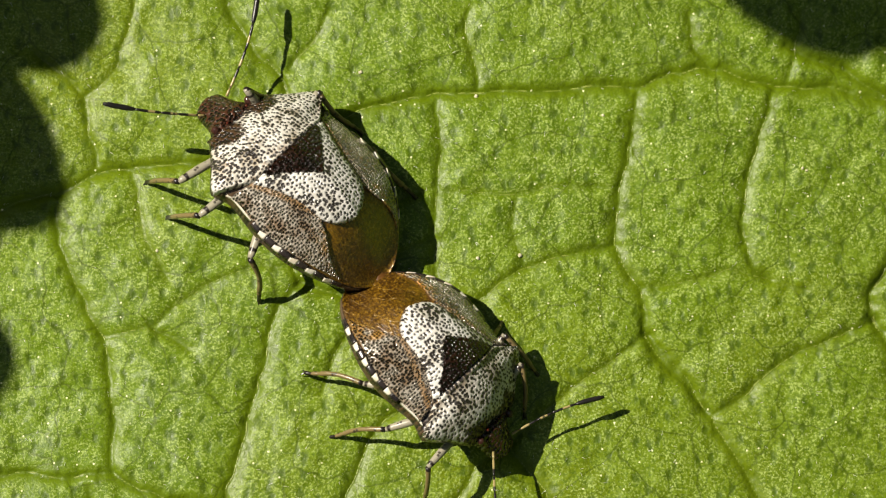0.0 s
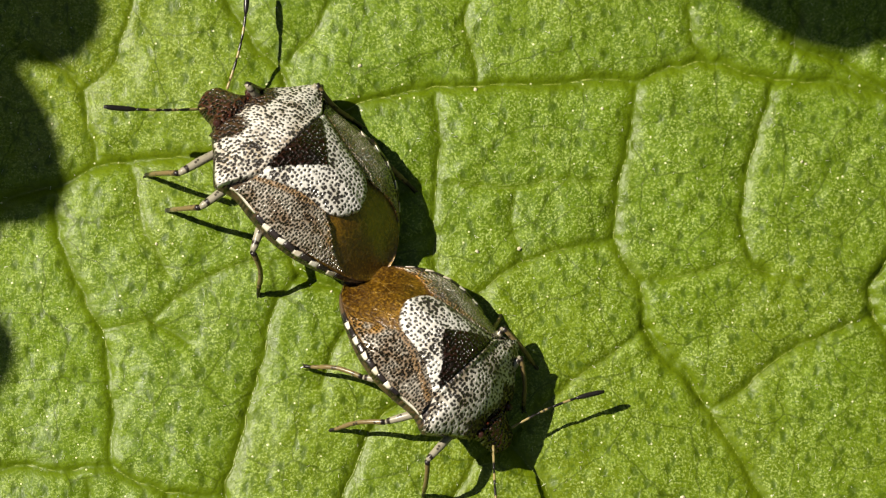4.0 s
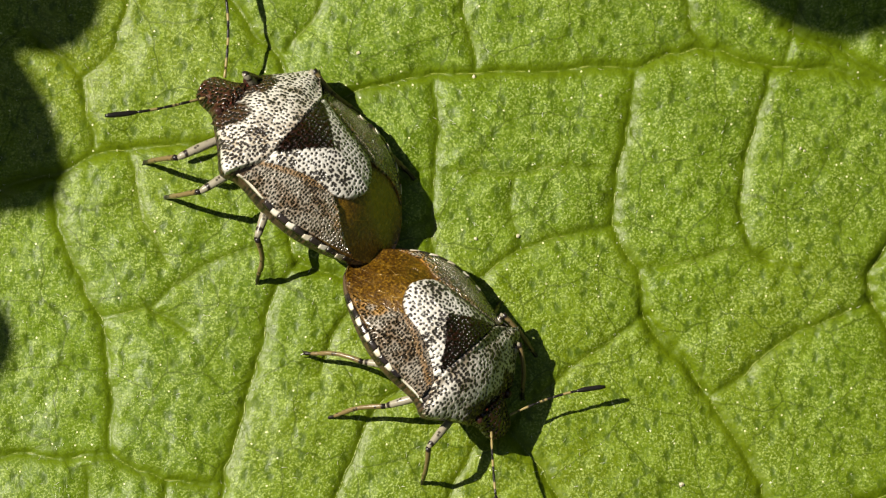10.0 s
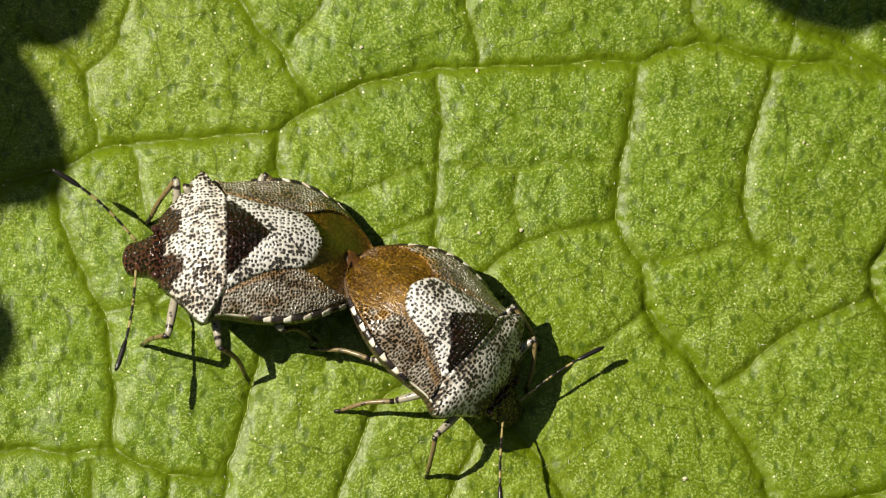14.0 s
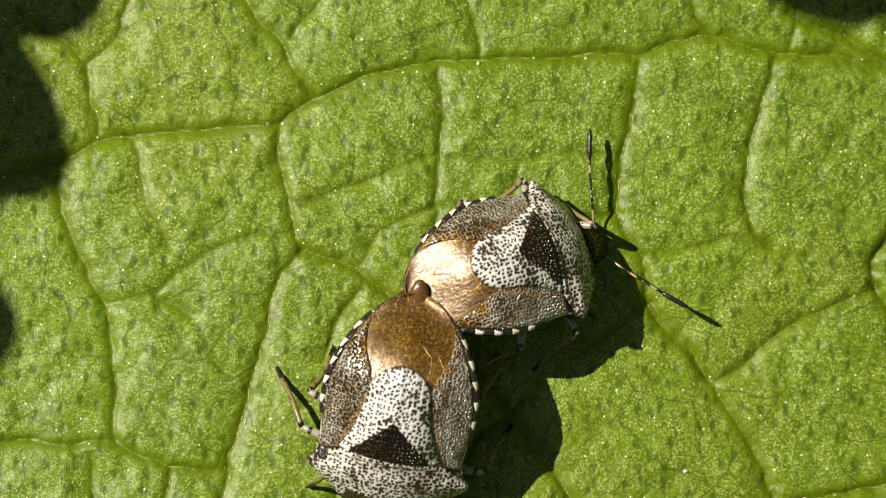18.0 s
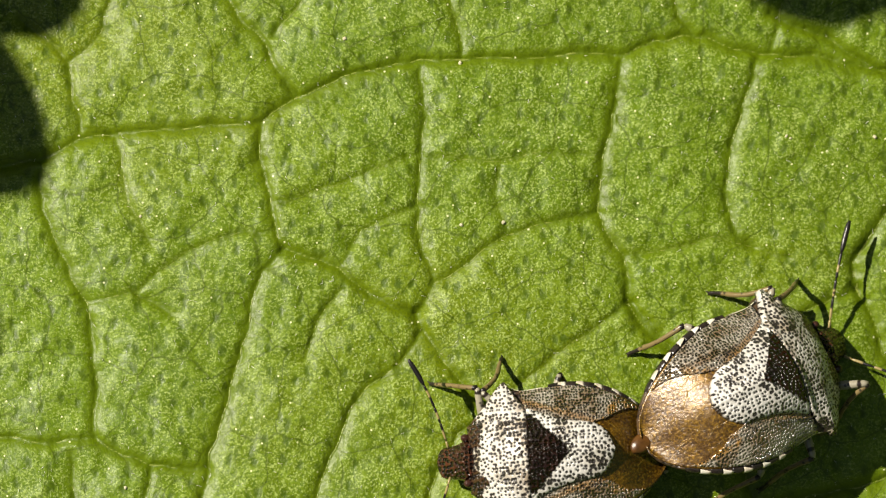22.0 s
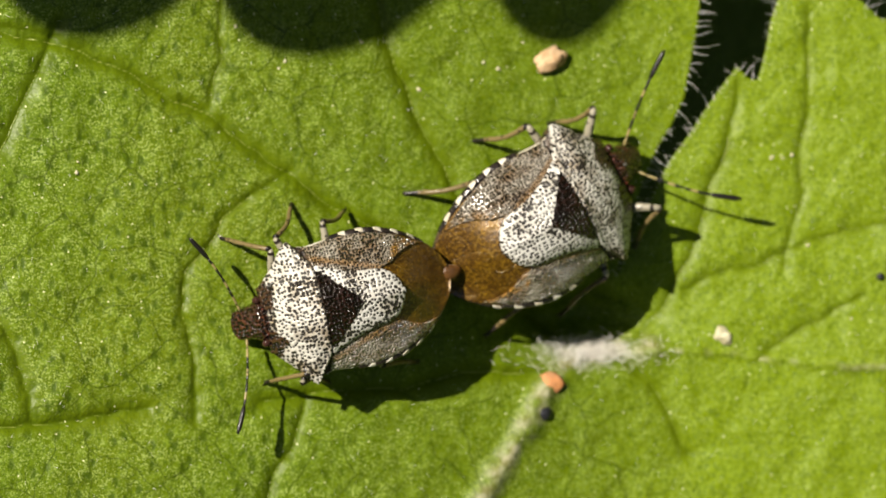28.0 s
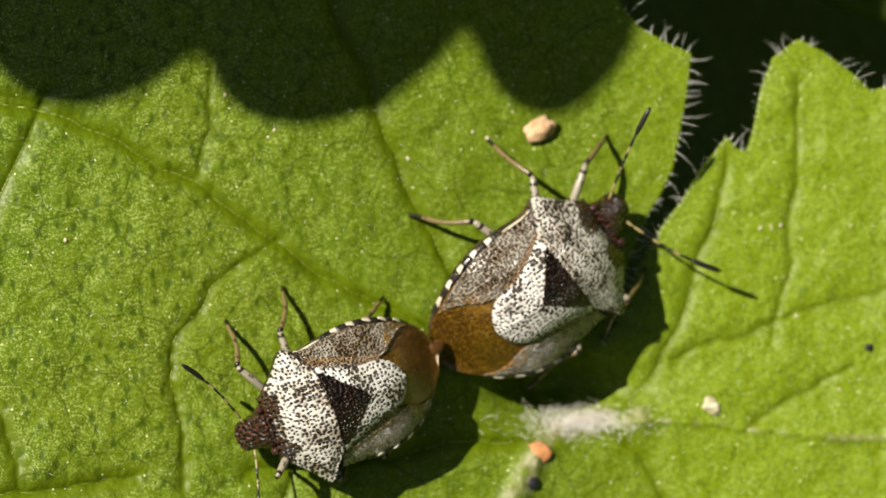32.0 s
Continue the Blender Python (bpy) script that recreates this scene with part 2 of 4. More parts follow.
BELLY = dotted("dark_underside", (0.075, 0.045, 0.022), (0.035, 0.022, 0.014), (0.012, 0.008, 0.006), 9500, 0.35, 0.4)


def membrane_material():
    m = Mat("bronze_membrane")
    long = m.t.nodes.new("ShaderNodeVectorMath")
    long.operation = "MULTIPLY"
    m.put(long.inputs[0], m.warp(1500, 0.00025))
    long.inputs[1].default_value = (0.42, 1.0, 0.6)
    fold = m.noise(15000, 4, 0.65, long.outputs[0])
    crease = m.ramp(m.cells(3000, "DISTANCE_TO_EDGE", long.outputs[0]), 0.0, 0.022, 1.0, 0.0)
    crease = m.math("MULTIPLY", crease, m.ramp(m.noise(2200, 2), 0.42, 0.60))
    speck = m.noise(17000, 3, 0.7)
    c = m.mix(m.ramp(m.noise(1500, 4), 0.3, 0.7), (0.075, 0.034, 0.002), (0.150, 0.082, 0.006))
    c = m.mix(m.ramp(m.noise(1100, 2), 0.5, 0.7, 0.0, 0.7), c, (0.28, 0.158, 0.011))
    c = m.mix(m.ramp(fold, 0.5, 0.32, 0.0, 0.6), c, (0.050, 0.021, 0.002))
    c = m.mix(m.ramp(speck, 0.52, 0.34, 0.0, 0.85), c, (0.020, 0.008, 0.001))
    c = m.mix(m.ramp(speck, 0.52, 0.66, 0.0, 0.6), c, (0.40, 0.255, 0.030))
    c = m.mix(m.math("MULTIPLY", crease, 0.45), c, (0.50, 0.35, 0.09))
    n = m.bump(m.math("MULTIPLY_ADD", crease, 0.5, fold), 1.3e-5, 1.0)
    n = m.bump(speck, 0.9e-5, 1.0, n)
    return m.set(c, 0.42, n, 0.5, Metallic=0.35, Coat_Weight=1.0, Coat_IOR=1.58, Coat_Roughness=m.ramp(m.noise(4000, 2), 0.3, 0.7, 0.20, 0.30), Coat_Tint=(1.0, 0.9, 0.7), Coat_Normal=n)


def plain(name, c1, c2, scale, rough, depth=1e-5, bscale=None, spec=0.5):
    m = Mat(name)
    c = m.mix(m.ramp(m.noise(scale, 4), 0.3, 0.7), c1, c2)
    return m.set(c, rough, m.bump(m.noise(bscale or scale * 2, 4), depth, 0.8), spec)


MEMBRANE = membrane_material()
IVORY = plain("ivory_rim", (0.70, 0.67, 0.58), (0.55, 0.48, 0.36), 4000, 0.35)
JET = plain("black_rim", (0.012, 0.010, 0.009), (0.03, 0.022, 0.018), 5000, 0.25)
EYE_M = plain("maroon_eye", (0.030, 0.012, 0.009), (0.050, 0.020, 0.014), 20000, 0.12)
OCELLUS = plain("red_ocellus", (0.09, 0.016, 0.008), (0.06, 0.016, 0.010), 9000, 0.1)
JOINT = plain("orange_brown_tip", (0.11, 0.046, 0.010), (0.06, 0.026, 0.007), 4000, 0.35, 2e-5)


def banded(name, axis_bands, pale, dark):
    """A limb along local x: dark bands between the given pairs of millimetres, black dots on the pale rest."""
    m = Mat(name)
    x = m.xyz()[0]
    wob = m.math("MULTIPLY_ADD", m.noise(9000, 2), 0.00006, x)
    f = 0.0
    for lo, hi in axis_bands:
        band = m.math("MULTIPLY", m.ramp(wob, (lo + 0.02) * MM, (lo + 0.06) * MM), m.ramp(wob, (hi + 0.02) * MM, (hi + 0.06) * MM, 1.0, 0.0))
        f = m.math("MAXIMUM", f, band)
    spots = m.math("MULTIPLY", m.ramp(m.cells(7500, "F1"), 0.18, 0.28, 1.0, 0.0), m.ramp(m.cells(7500, "F1", out="Color"), 0.45, 0.55, 0.0, 0.85))
    c = m.mix(m.math("MAXIMUM", f, spots), pale, dark)
    return m.set(c, 0.32, m.bump(m.noise(9000, 3), 1e-5, 0.7), 0.5)


FEMUR = banded("speckled_femur", [(0.92, 1.00)], (0.29, 0.265, 0.195), (0.018, 0.012, 0.009))
TIBIA = banded("tibia", [(-0.05, 0.07), (1.27, 1.9)], (0.17, 0.125, 0.052), (0.014, 0.010, 0.009))
FEELER = banded("feeler", [(0.42, 0.70), (0.86, 1.24), (1.40, 2.6)], (0.29, 0.23, 0.095), (0.012, 0.010, 0.010))
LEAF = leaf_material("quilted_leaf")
UPPER = leaf_material("upper_leaf", 0.9, (0.20, 0.38, 0.02))
# same leaf at half brightness: the shade below is put into its colour
SHADED = leaf_material("lower_leaf_shaded", 0.5)
HAIR = plain("silvery_hair", (0.85, 0.85, 0.78), (0.7, 0.7, 0.62), 9000, 0.18)
FLEECE = plain("white_felt", (0.88, 0.86, 0.80), (0.74, 0.70, 0.62), 3000, 0.5)
CRUMB = plain("ochre_crumb", (0.40, 0.235, 0.11), (0.66, 0.46, 0.27), 5200, 0.8, 5e-5)
ORANGE = plain("orange_grit", (0.60, 0.24, 0.08), (0.45, 0.22, 0.10), 2600, 0.8, 5e-5)
BLACK = plain("black_grain", (0.012, 0.012, 0.016), (0.03, 0.03, 0.035), 3000, 0.35, 3e-5)
CHALK = plain("pale_grain", (0.55, 0.52, 0.36), (0.40, 0.36, 0.20), 3000, 0.6, 3e-5)
VEIN = plain("yellow_green_vein", (0.120, 0.165, 0.010), (0.21, 0.245, 0.045), 4200, 0.42, 2e-5)
# very dark green for the added, unseen ring round the leaf
RING_GREEN = plain("dark_green_ring", (0.020, 0.040, 0.006), (0.05, 0.085, 0.014), 60, 0.8, 0.004)
# litter and soil with the deep shade put into a near-black colour
SOIL = plain("shaded_litter", (0.020, 0.024, 0.008), (0.045, 0.05, 0.015), 35, 0.9, 0.003)


# ---- mesh tools ----
def part(name, mesh, material, parent=None, label=""):
    """One mesh object from a bmesh or from (verts, faces), smooth, under its thing or part."""
    if isinstance(mesh, bmesh.types.BMesh):
        me = bpy.data.meshes.new(name)
        mesh.to_mesh(me)
        mesh.free()
    elif isinstance(mesh, bpy.types.Mesh):
        me = mesh
    else:
        me = bpy.data.meshes.new(name)
        me.from_pydata([tuple(v) for v in mesh[0]], [], mesh[1])
    if not me.materials:
        me.materials.append(material)
    me.polygons.foreach_set("use_smooth", [True] * len(me.polygons))
    me.update()
    ob = new(name, me)
    ob.parent = parent
    if label:
        tagged(ob, label)
    return ob


def shell(fn, nu, nv, thick):
    """A patch fn(s, t) -> (x, y, z) with s, t in 0..1, closed below at the depth thick."""
    top = [fn(i / nu, j / nv) for i in range(nu + 1) for j in range(nv + 1)]
    k, w = len(top), nv + 1
    low = [(x, y, z - thick) for x, y, z in top]
    faces = []
    for i in range(nu):
        for j in range(nv):
            a = i * w + j
            faces += [(a, a + w, a + w + 1, a + 1), (k + a, k + a + 1, k + a + w + 1, k + a + w)]
    ring = [i * w for i in range(nu + 1)] + [nu * w + j for j in range(1, nv + 1)] + [i * w + nv for i in range(nu - 1, -1, -1)] + [j for j in range(nv - 1, 0, -1)]
    for a, b in zip(ring, ring[1:] + ring[:1]):
        faces.append((b, a, k + a, k + b))
    bm = bmesh.new()
    vs = [bm.verts.new(v) for v in top + low]
    for f in faces:
        bm.faces.new([vs[i] for i in f])
    bmesh.ops.remove_doubles(bm, verts=bm.verts, dist=2e-6)
    bmesh.ops.recalc_face_normals(bm, faces=bm.faces)
    return bm


def limb(path, radii, sides=9):
    """A tapering tube through the points of path, with rounded ends."""
    bm = bmesh.new()
    rings = []
    for i, p in enumerate(path):
        p = Vector(p)
        d = (Vector(path[min(i + 1, len(path) - 1)]) - Vector(path[max(i - 1, 0)])).normalized()
        u = d.cross(Vector((0, 0, 1))) if abs(d.z) < 0.9 else d.cross(Vector((1, 0, 0)))
        u.normalize()
        v = d.cross(u)
        rings.append([bm.verts.new(p + (u * math.cos(a) + v * math.sin(a)) * radii[i]) for a in (2 * math.pi * k / sides for k in range(sides))])
    for r, q in zip(rings, rings[1:]):
        for k in range(sides):
            bm.faces.new((r[k], r[(k + 1) % sides], q[(k + 1) % sides], q[k]))
    bm.faces.new(rings[0][::-1])
    bm.faces.new(rings[-1])
    bmesh.ops.recalc_face_normals(bm, faces=bm.faces)
    return bm


def pebble(size, seed, sub=3, rough=0.25, flat=1.0):
    bm = bmesh.new()
    bmesh.ops.create_icosphere(bm, subdivisions=sub, radius=1.0)
    for v in bm.verts:
        k = 1 + rough * noise.noise(v.co * 1.3 + Vector((seed, 0, 0))) + rough * 0.5 * noise.noise(v.co * 3.1 + Vector((0, seed, 0)))
        v.co = Vector((v.co.x * size[0], v.co.y * size[1], v.co.z * size[2] * flat)) * k
    return bm


# ---- the leaf's form ----
BOW = (-64.0, -130.0, -40.0, 8.3)


def leaf_z(x, y):
    """Height of the leaf's mean surface at (x, y), metres; works on arrays too."""
    x, y = np.asarray(x) / PX, np.asarray(y) / PX
    a = (np.clip(x, -900, 2500) - 700) / 1000
    z = sum(c * a ** i for i, c in enumerate(BOW)) + np.clip(-0.06 + 0.05 * a, -0.12, 0.01) * np.clip(y, -750, 480)
    z = z + 0.24 * 120 * np.logaddexp(0, np.clip((x - 1960) / 120, -30, 30))
    return z * PX


def on_leaf(u, v, up=0.0):
    """The leaf's point on the sight line of the plan's point (u, v) in millimetres."""
    x, y = u * MM, v * MM
    for _ in range(6):
        z = leaf_z(x, y) + up
        x, y = u * MM * (1 - z / EYE), v * MM * (1 - z / EYE)
    return Vector((float(x), float(y), float(z)))


VEINS = []


def vein(width, *points):
    VEINS.append((width, points))


vein(1.0, (-10.83, 0.35), (-8.58, 1.33), (-7.71, 1.73), (-6.08, 1.96), (-3.71, 1.96), (-2.96, 2.61), (-1.83, 3.01), (-0.33, 3.36), (0.79, 3.51), (2.67, 3.52), (4.23, 3.57), (4.92, 3.79), (5.67, 3.99), (6.79, 3.80), (7.67, 3.66), (9.77, 3.34), (11.67, 2.87))
vein(0.8, (-4.83, 5.48), (-4.21, 4.36), (-3.58, 3.79), (-3.21, 3.11), (-2.98, 2.63))
vein(0.9, (-3.69, 1.95), (-3.59, 1.01), (-3.44, 0.14), (-3.31, -0.36), (-3.12, -0.71), (-2.31, -1.05), (-1.43, -1.58), (-0.68, -2.04), (-0.18, -2.23))
vein(0.6, (-0.18, -2.23), (0.13, -1.48), (0.82, -1.04), (1.57, -0.53), (2.44, -0.15), (3.74, 0.09))
vein(0.6, (-0.20, 3.15), (-0.09, 2.27), (-0.13, 1.27), (-0.21, 0.27), (-0.12, -0.60), (0.17, -1.41))
vein(0.9, (4.30, 3.45), (4.07, 2.39), (3.82, 0.89), (3.72, 0.14), (4.01, -0.49), (4.33, -0.99), (4.48, -1.99), (5.08, -2.80), (5.83, -3.59))
vein(0.7, (7.40, 3.61), (6.93, 2.42), (6.68, 1.42), (6.60, 0.55), (6.82, -0.39), (7.25, -0.60))
vein(0.4, (4.34, -0.98), (5.32, -0.71), (6.32, -0.39), (7.25, -0.60), (8.07, -0.82))
vein(0.4, (1.52, -4.30), (2.09, -3.75), (2.85, -3.13), (4.11, -2.27), (4.61, -1.96))
vein(0.6, (6.05, -3.71), (6.93, -2.96), (7.93, -2.34), (8.94, -1.85), (9.69, -1.60))
vein(0.6, (-9.05, 4.39), (-8.49, 3.89), (-7.99, 3.32), (-7.90, 2.64), (-7.70, 1.89))
vein(0.4, (-7.99, 3.32), (-7.30, 4.01), (-6.93, 4.76), (-6.80, 5.51))
vein(0.8, (-8.70, 0.86), (-8.52, 0.11), (-8.08, -0.77), (-7.77, -1.52), (-7.52, -2.02), (-7.45, -2.77), (-7.27, -3.89), (-7.33, -4.96))
vein(0.8, (-10.58, -5.15), (-9.83, -5.02), (-8.58, -5.00), (-7.33, -4.96), (-7.02, -5.17), (-6.08, -5.46), (-4.83, -5.64))
vein(0.8, (-3.08, -0.67), (-3.58, -1.14), (-3.83, -1.77), (-3.98, -2.64), (-4.20, -3.39), (-4.45, -4.39), (-4.83, -5.27), (-5.02, -6.39))
vein(0.7, (-0.12, -2.66), (-0.90, -3.59), (-1.66, -4.33), (-2.04, -5.32), (-2.43, -6.57), (-2.69, -7.56))
vein(0.9, (-0.26, -2.19), (-0.02, -2.66), (0.72, -3.48), (1.52, -4.30), (1.95, -4.99), (2.57, -5.88), (3.18, -6.89), (3.55, -7.64))
vein(0.6, (1.52, -4.30), (0.71, -4.85), (0.07, -5.97), (-0.13, -7.09), (-0.20, -8.09))
vein(1.2, (0.41, -8.17), (2.28, -7.91), (3.53, -7.57), (4.15, -7.32), (5.41, -6.96), (6.66, -6.47), (7.79, -6.33), (9.17, -5.98), (11.06, -5.62), (12.57, -5.44), (13.71, -5.29))
vein(0.9, (4.56, -1.95), (4.99, -2.45), (5.92, -3.71), (6.67, -4.84), (7.04, -5.59), (7.29, -6.28))
vein(0.9, (11.72, 3.28), (11.53, 2.78), (11.02, 1.53), (10.45, 0.40), (9.70, -0.47), (9.44, -0.97), (9.63, -1.60), (9.81, -2.23), (10.06, -2.98), (10.69, -3.80), (10.94, -4.49), (11.12, -5.62))
vein(1.3, (16.20, -5.12), (17.59, -5.02), (19.50, -4.94), (20.79, -4.61), (22.45, -4.56), (23.35, -4.39), (24.38, -4.03))
vein(1.1, (7.64, 4.54), (9.51, 3.55), (10.76, 2.93), (12.26, 2.62), (13.90, 1.81), (15.03, 1.18), (16.42, 0.17), (17.81, -0.71), (19.59, -1.72), (21.51, -2.74), (23.17, -3.89))
vein(1.0, (17.82, 6.09), (18.33, 4.58), (18.84, 3.83), (19.09, 2.82), (19.60, 1.56), (20.11, 0.30), (20.74, -0.84), (21.51, -1.85), (22.53, -3.25), (23.24, -3.95))
vein(0.8, (24.20, -4.14), (24.97, -4.78), (25.49, -5.55), (26.00, -6.44))
vein(0.7, (24.46, -4.02), (25.23, -3.26), (26.01, -1.74), (26.46, -0.47), (26.81, 0.67), (27.02, 1.95))
vein(0.7, (16.93, -0.08), (16.29, -0.45), (15.41, -1.08), (14.65, -2.09), (14.46, -3.21), (14.65, -4.22), (14.77, -5.60))
vein(0.4, (15.35, 3.69), (15.47, 2.44), (15.09, 1.31))
vein(0.6, (7.79, -6.33), (7.84, -6.98), (7.76, -8.00), (7.65, -8.98))
vein(0.7, (17.21, -5.08), (16.94, -6.14), (16.48, -6.89), (16.14, -8.02))
vein(0.5, (4.53, -7.26), (4.59, -7.83), (4.65, -8.70))
vein(0.4, (-6.94, 1.75), (-6.75, 1.00), (-6.44, 0.13), (-6.06, -0.62))
vein(0.3, (-6.30, -1.62), (-5.18, -0.74), (-4.18, -0.37), (-3.31, -0.30))
vein(0.4, (-7.55, -2.00), (-6.93, -1.81), (-6.43, -1.62), (-5.68, -2.25))
vein(0.4, (-1.93, -1.73), (-2.43, -2.48), (-2.67, -3.24))
vein(0.3, (-3.44, 0.39), (-1.94, 0.64), (-0.19, 1.34))
vein(0.3, (-0.13, 1.21), (1.18, 1.22), (2.43, 1.28), (3.87, 1.35))
vein(0.3, (1.68, 1.22), (1.56, 0.53), (1.81, -0.22))
vein(0.4, (-3.45, 4.01), (-2.83, 4.51), (-2.45, 5.26))
vein(0.6, (0.54, 5.28), (0.61, 4.28), (0.74, 3.53))
vein(0.7, (5.42, 5.17), (5.55, 4.42), (5.86, 4.02))
vein(0.4, (7.98, 5.18), (7.80, 4.18), (7.61, 3.68))
vein(0.3, (-1.93, -1.11), (-1.43, -0.36), (-0.19, 0.15))
vein(0.6, (9.80, -0.49), (9.45, -0.93), (9.51, -1.49), (9.80, -1.86))
vein(0.6, (-7.83, -5.27), (-7.77, -6.02), (-7.70, -6.77))
vein(0.6, (-6.02, -5.52), (-6.14, -6.14), (-6.20, -6.90))
vein(0.5, (25.75, -2.75), (27.30, -2.25), (29.25, -1.49), (31.20, -0.99))
vein(0.5, (27.56, -4.22), (28.60, -3.53), (29.90, -2.90))
vein(0.5, (28.08, -2.25), (28.47, -0.73), (28.60, 1.18), (28.71, 3.48))
PALE_VEINS = [(1.5, [(24.97, -3.96), (24.20, -4.08), (23.43, -4.14), (22.79, -4.77), (22.40, -5.53), (21.89, -6.28), (21.43, -7.06), (21.12, -7.75), (20.75, -8.63)]),
              (0.5, [(24.72, -4.04), (26.01, -4.09), (27.56, -4.22), (28.86, -4.40), (31.20, -4.51)])]
HOLLOW = ((23.25, -3.30))             # dip beside the crown of the veins
SINUS = [(23.96, 10.44), (24.40, 5.75), (24.66, 5.18), (25.11, 4.71), (25.76, 4.36), (26.25, 4.17), (26.17, 3.34), (26.01, 2.45), (25.83, 1.56), (25.56, 0.99), (25.24, 0.48), (24.91, -0.21), (24.62, -1.10), (24.36, -1.99), (24.25, -2.39), (24.51, -1.91), (24.85, -1.13), (25.20, -0.37), (25.57, 0.23), (25.96, 0.74), (26.46, 1.50), (27.07, 2.29), (27.30, 2.01), (27.54, 1.97), (27.72, 2.65), (27.85, 3.35), (28.11, 4.05), (28.71, 4.50), (29.25, 4.22), (29.90, 3.76), (30.36, 3.33), (30.88, 3.48), (32.51, 4.64), (35.14, 10.55)]


def distance_to(points, U, V):
    best = np.full(U.shape, 1e9)
    for (x0, y0), (x1, y1) in zip(points, points[1:]):
        dx, dy = x1 - x0, y1 - y0
        k = np.clip(((U - x0) * dx + (V - y0) * dy) / (dx * dx + dy * dy + 1e-12), 0, 1)
        best = np.minimum(best, np.hypot(U - x0 - k * dx, V - y0 - k * dy))
    return best


def inside(poly, U, V):
    hit = np.zeros(U.shape, bool)
    for (x0, y0), (x1, y1) in zip(poly, poly[1:] + poly[:1]):
        cross = ((y0 > V) != (y1 > V)) & (U < (x1 - x0) * (V - y0) / (y1 - y0 + 1e-12) + x0)
        hit ^= cross
    return hit


def smooth_noise(U, V, cell, seed):
    """Value noise on a lattice of the given cell, -1..1."""
    rng = np.random.RandomState(seed)
    g = rng.uniform(-1, 1, (256, 256))
    a, b = U / cell + 71.3, V / cell + 53.7
    i, j = np.floor(a).astype(int), np.floor(b).astype(int)
    fa, fb = a - i, b - j
    fa, fb = fa * fa * (3 - 2 * fa), fb * fb * (3 - 2 * fb)
    q = lambda m, n: g[(i + m) % 256, (j + n) % 256]
    return (q(0, 0) * (1 - fa) + q(1, 0) * fa) * (1 - fb) + (q(0, 1) * (1 - fa) + q(1, 1) * fa) * fb


def relief_at(U, V):
    """Relief of the blade in millimetres and the mark of its veins, for plan points."""
    Uw = U + 0.10 * smooth_noise(U, V, 0.9, 1) + 0.04 * smooth_noise(U, V, 0.3, 2)
    Vw = V + 0.10 * smooth_noise(U, V, 0.9, 3) + 0.04 * smooth_noise(U, V, 0.3, 4)
    relief, groove, strip = np.zeros(U.shape), np.zeros(U.shape), np.zeros(U.shape)
    near = np.full(U.shape, 1e9)
    for w, pts in VEINS:
        d = distance_to(pts, Uw, Vw)
        relief -= 0.046 * w * np.exp(-(d / (0.08 + 0.10 * w)) ** 2)
        relief -= 0.052 * w * np.exp(-d / 0.040)
        groove = np.maximum(groove, min(1, 0.35 + 0.6 * w) * np.exp(-(d / (0.03 + 0.035 * w)) ** 2))
        strip = np.maximum(strip, min(1, 0.30 + 0.7 * w) * np.exp(-(d / (0.07 + 0.16 * w)) ** 2))
        near = np.minimum(near, d / (0.4 + 0.6 * w))
    relief = np.maximum(relief, -0.30)
    relief += 0.10 * (1 - np.exp(-near / 0.6))
    relief += 0.045 * smooth_noise(U, V, 0.75, 5) + 0.026 * smooth_noise(U, V, 0.32, 6) + 0.012 * smooth_noise(U, V, 0.13, 7)
    relief -= 1.5 * np.exp(-((U - HOLLOW[0]) / 1.5) ** 2 - ((V - HOLLOW[1]) / 0.72) ** 2)
    return relief - 0.09, groove, Uw, Vw, strip


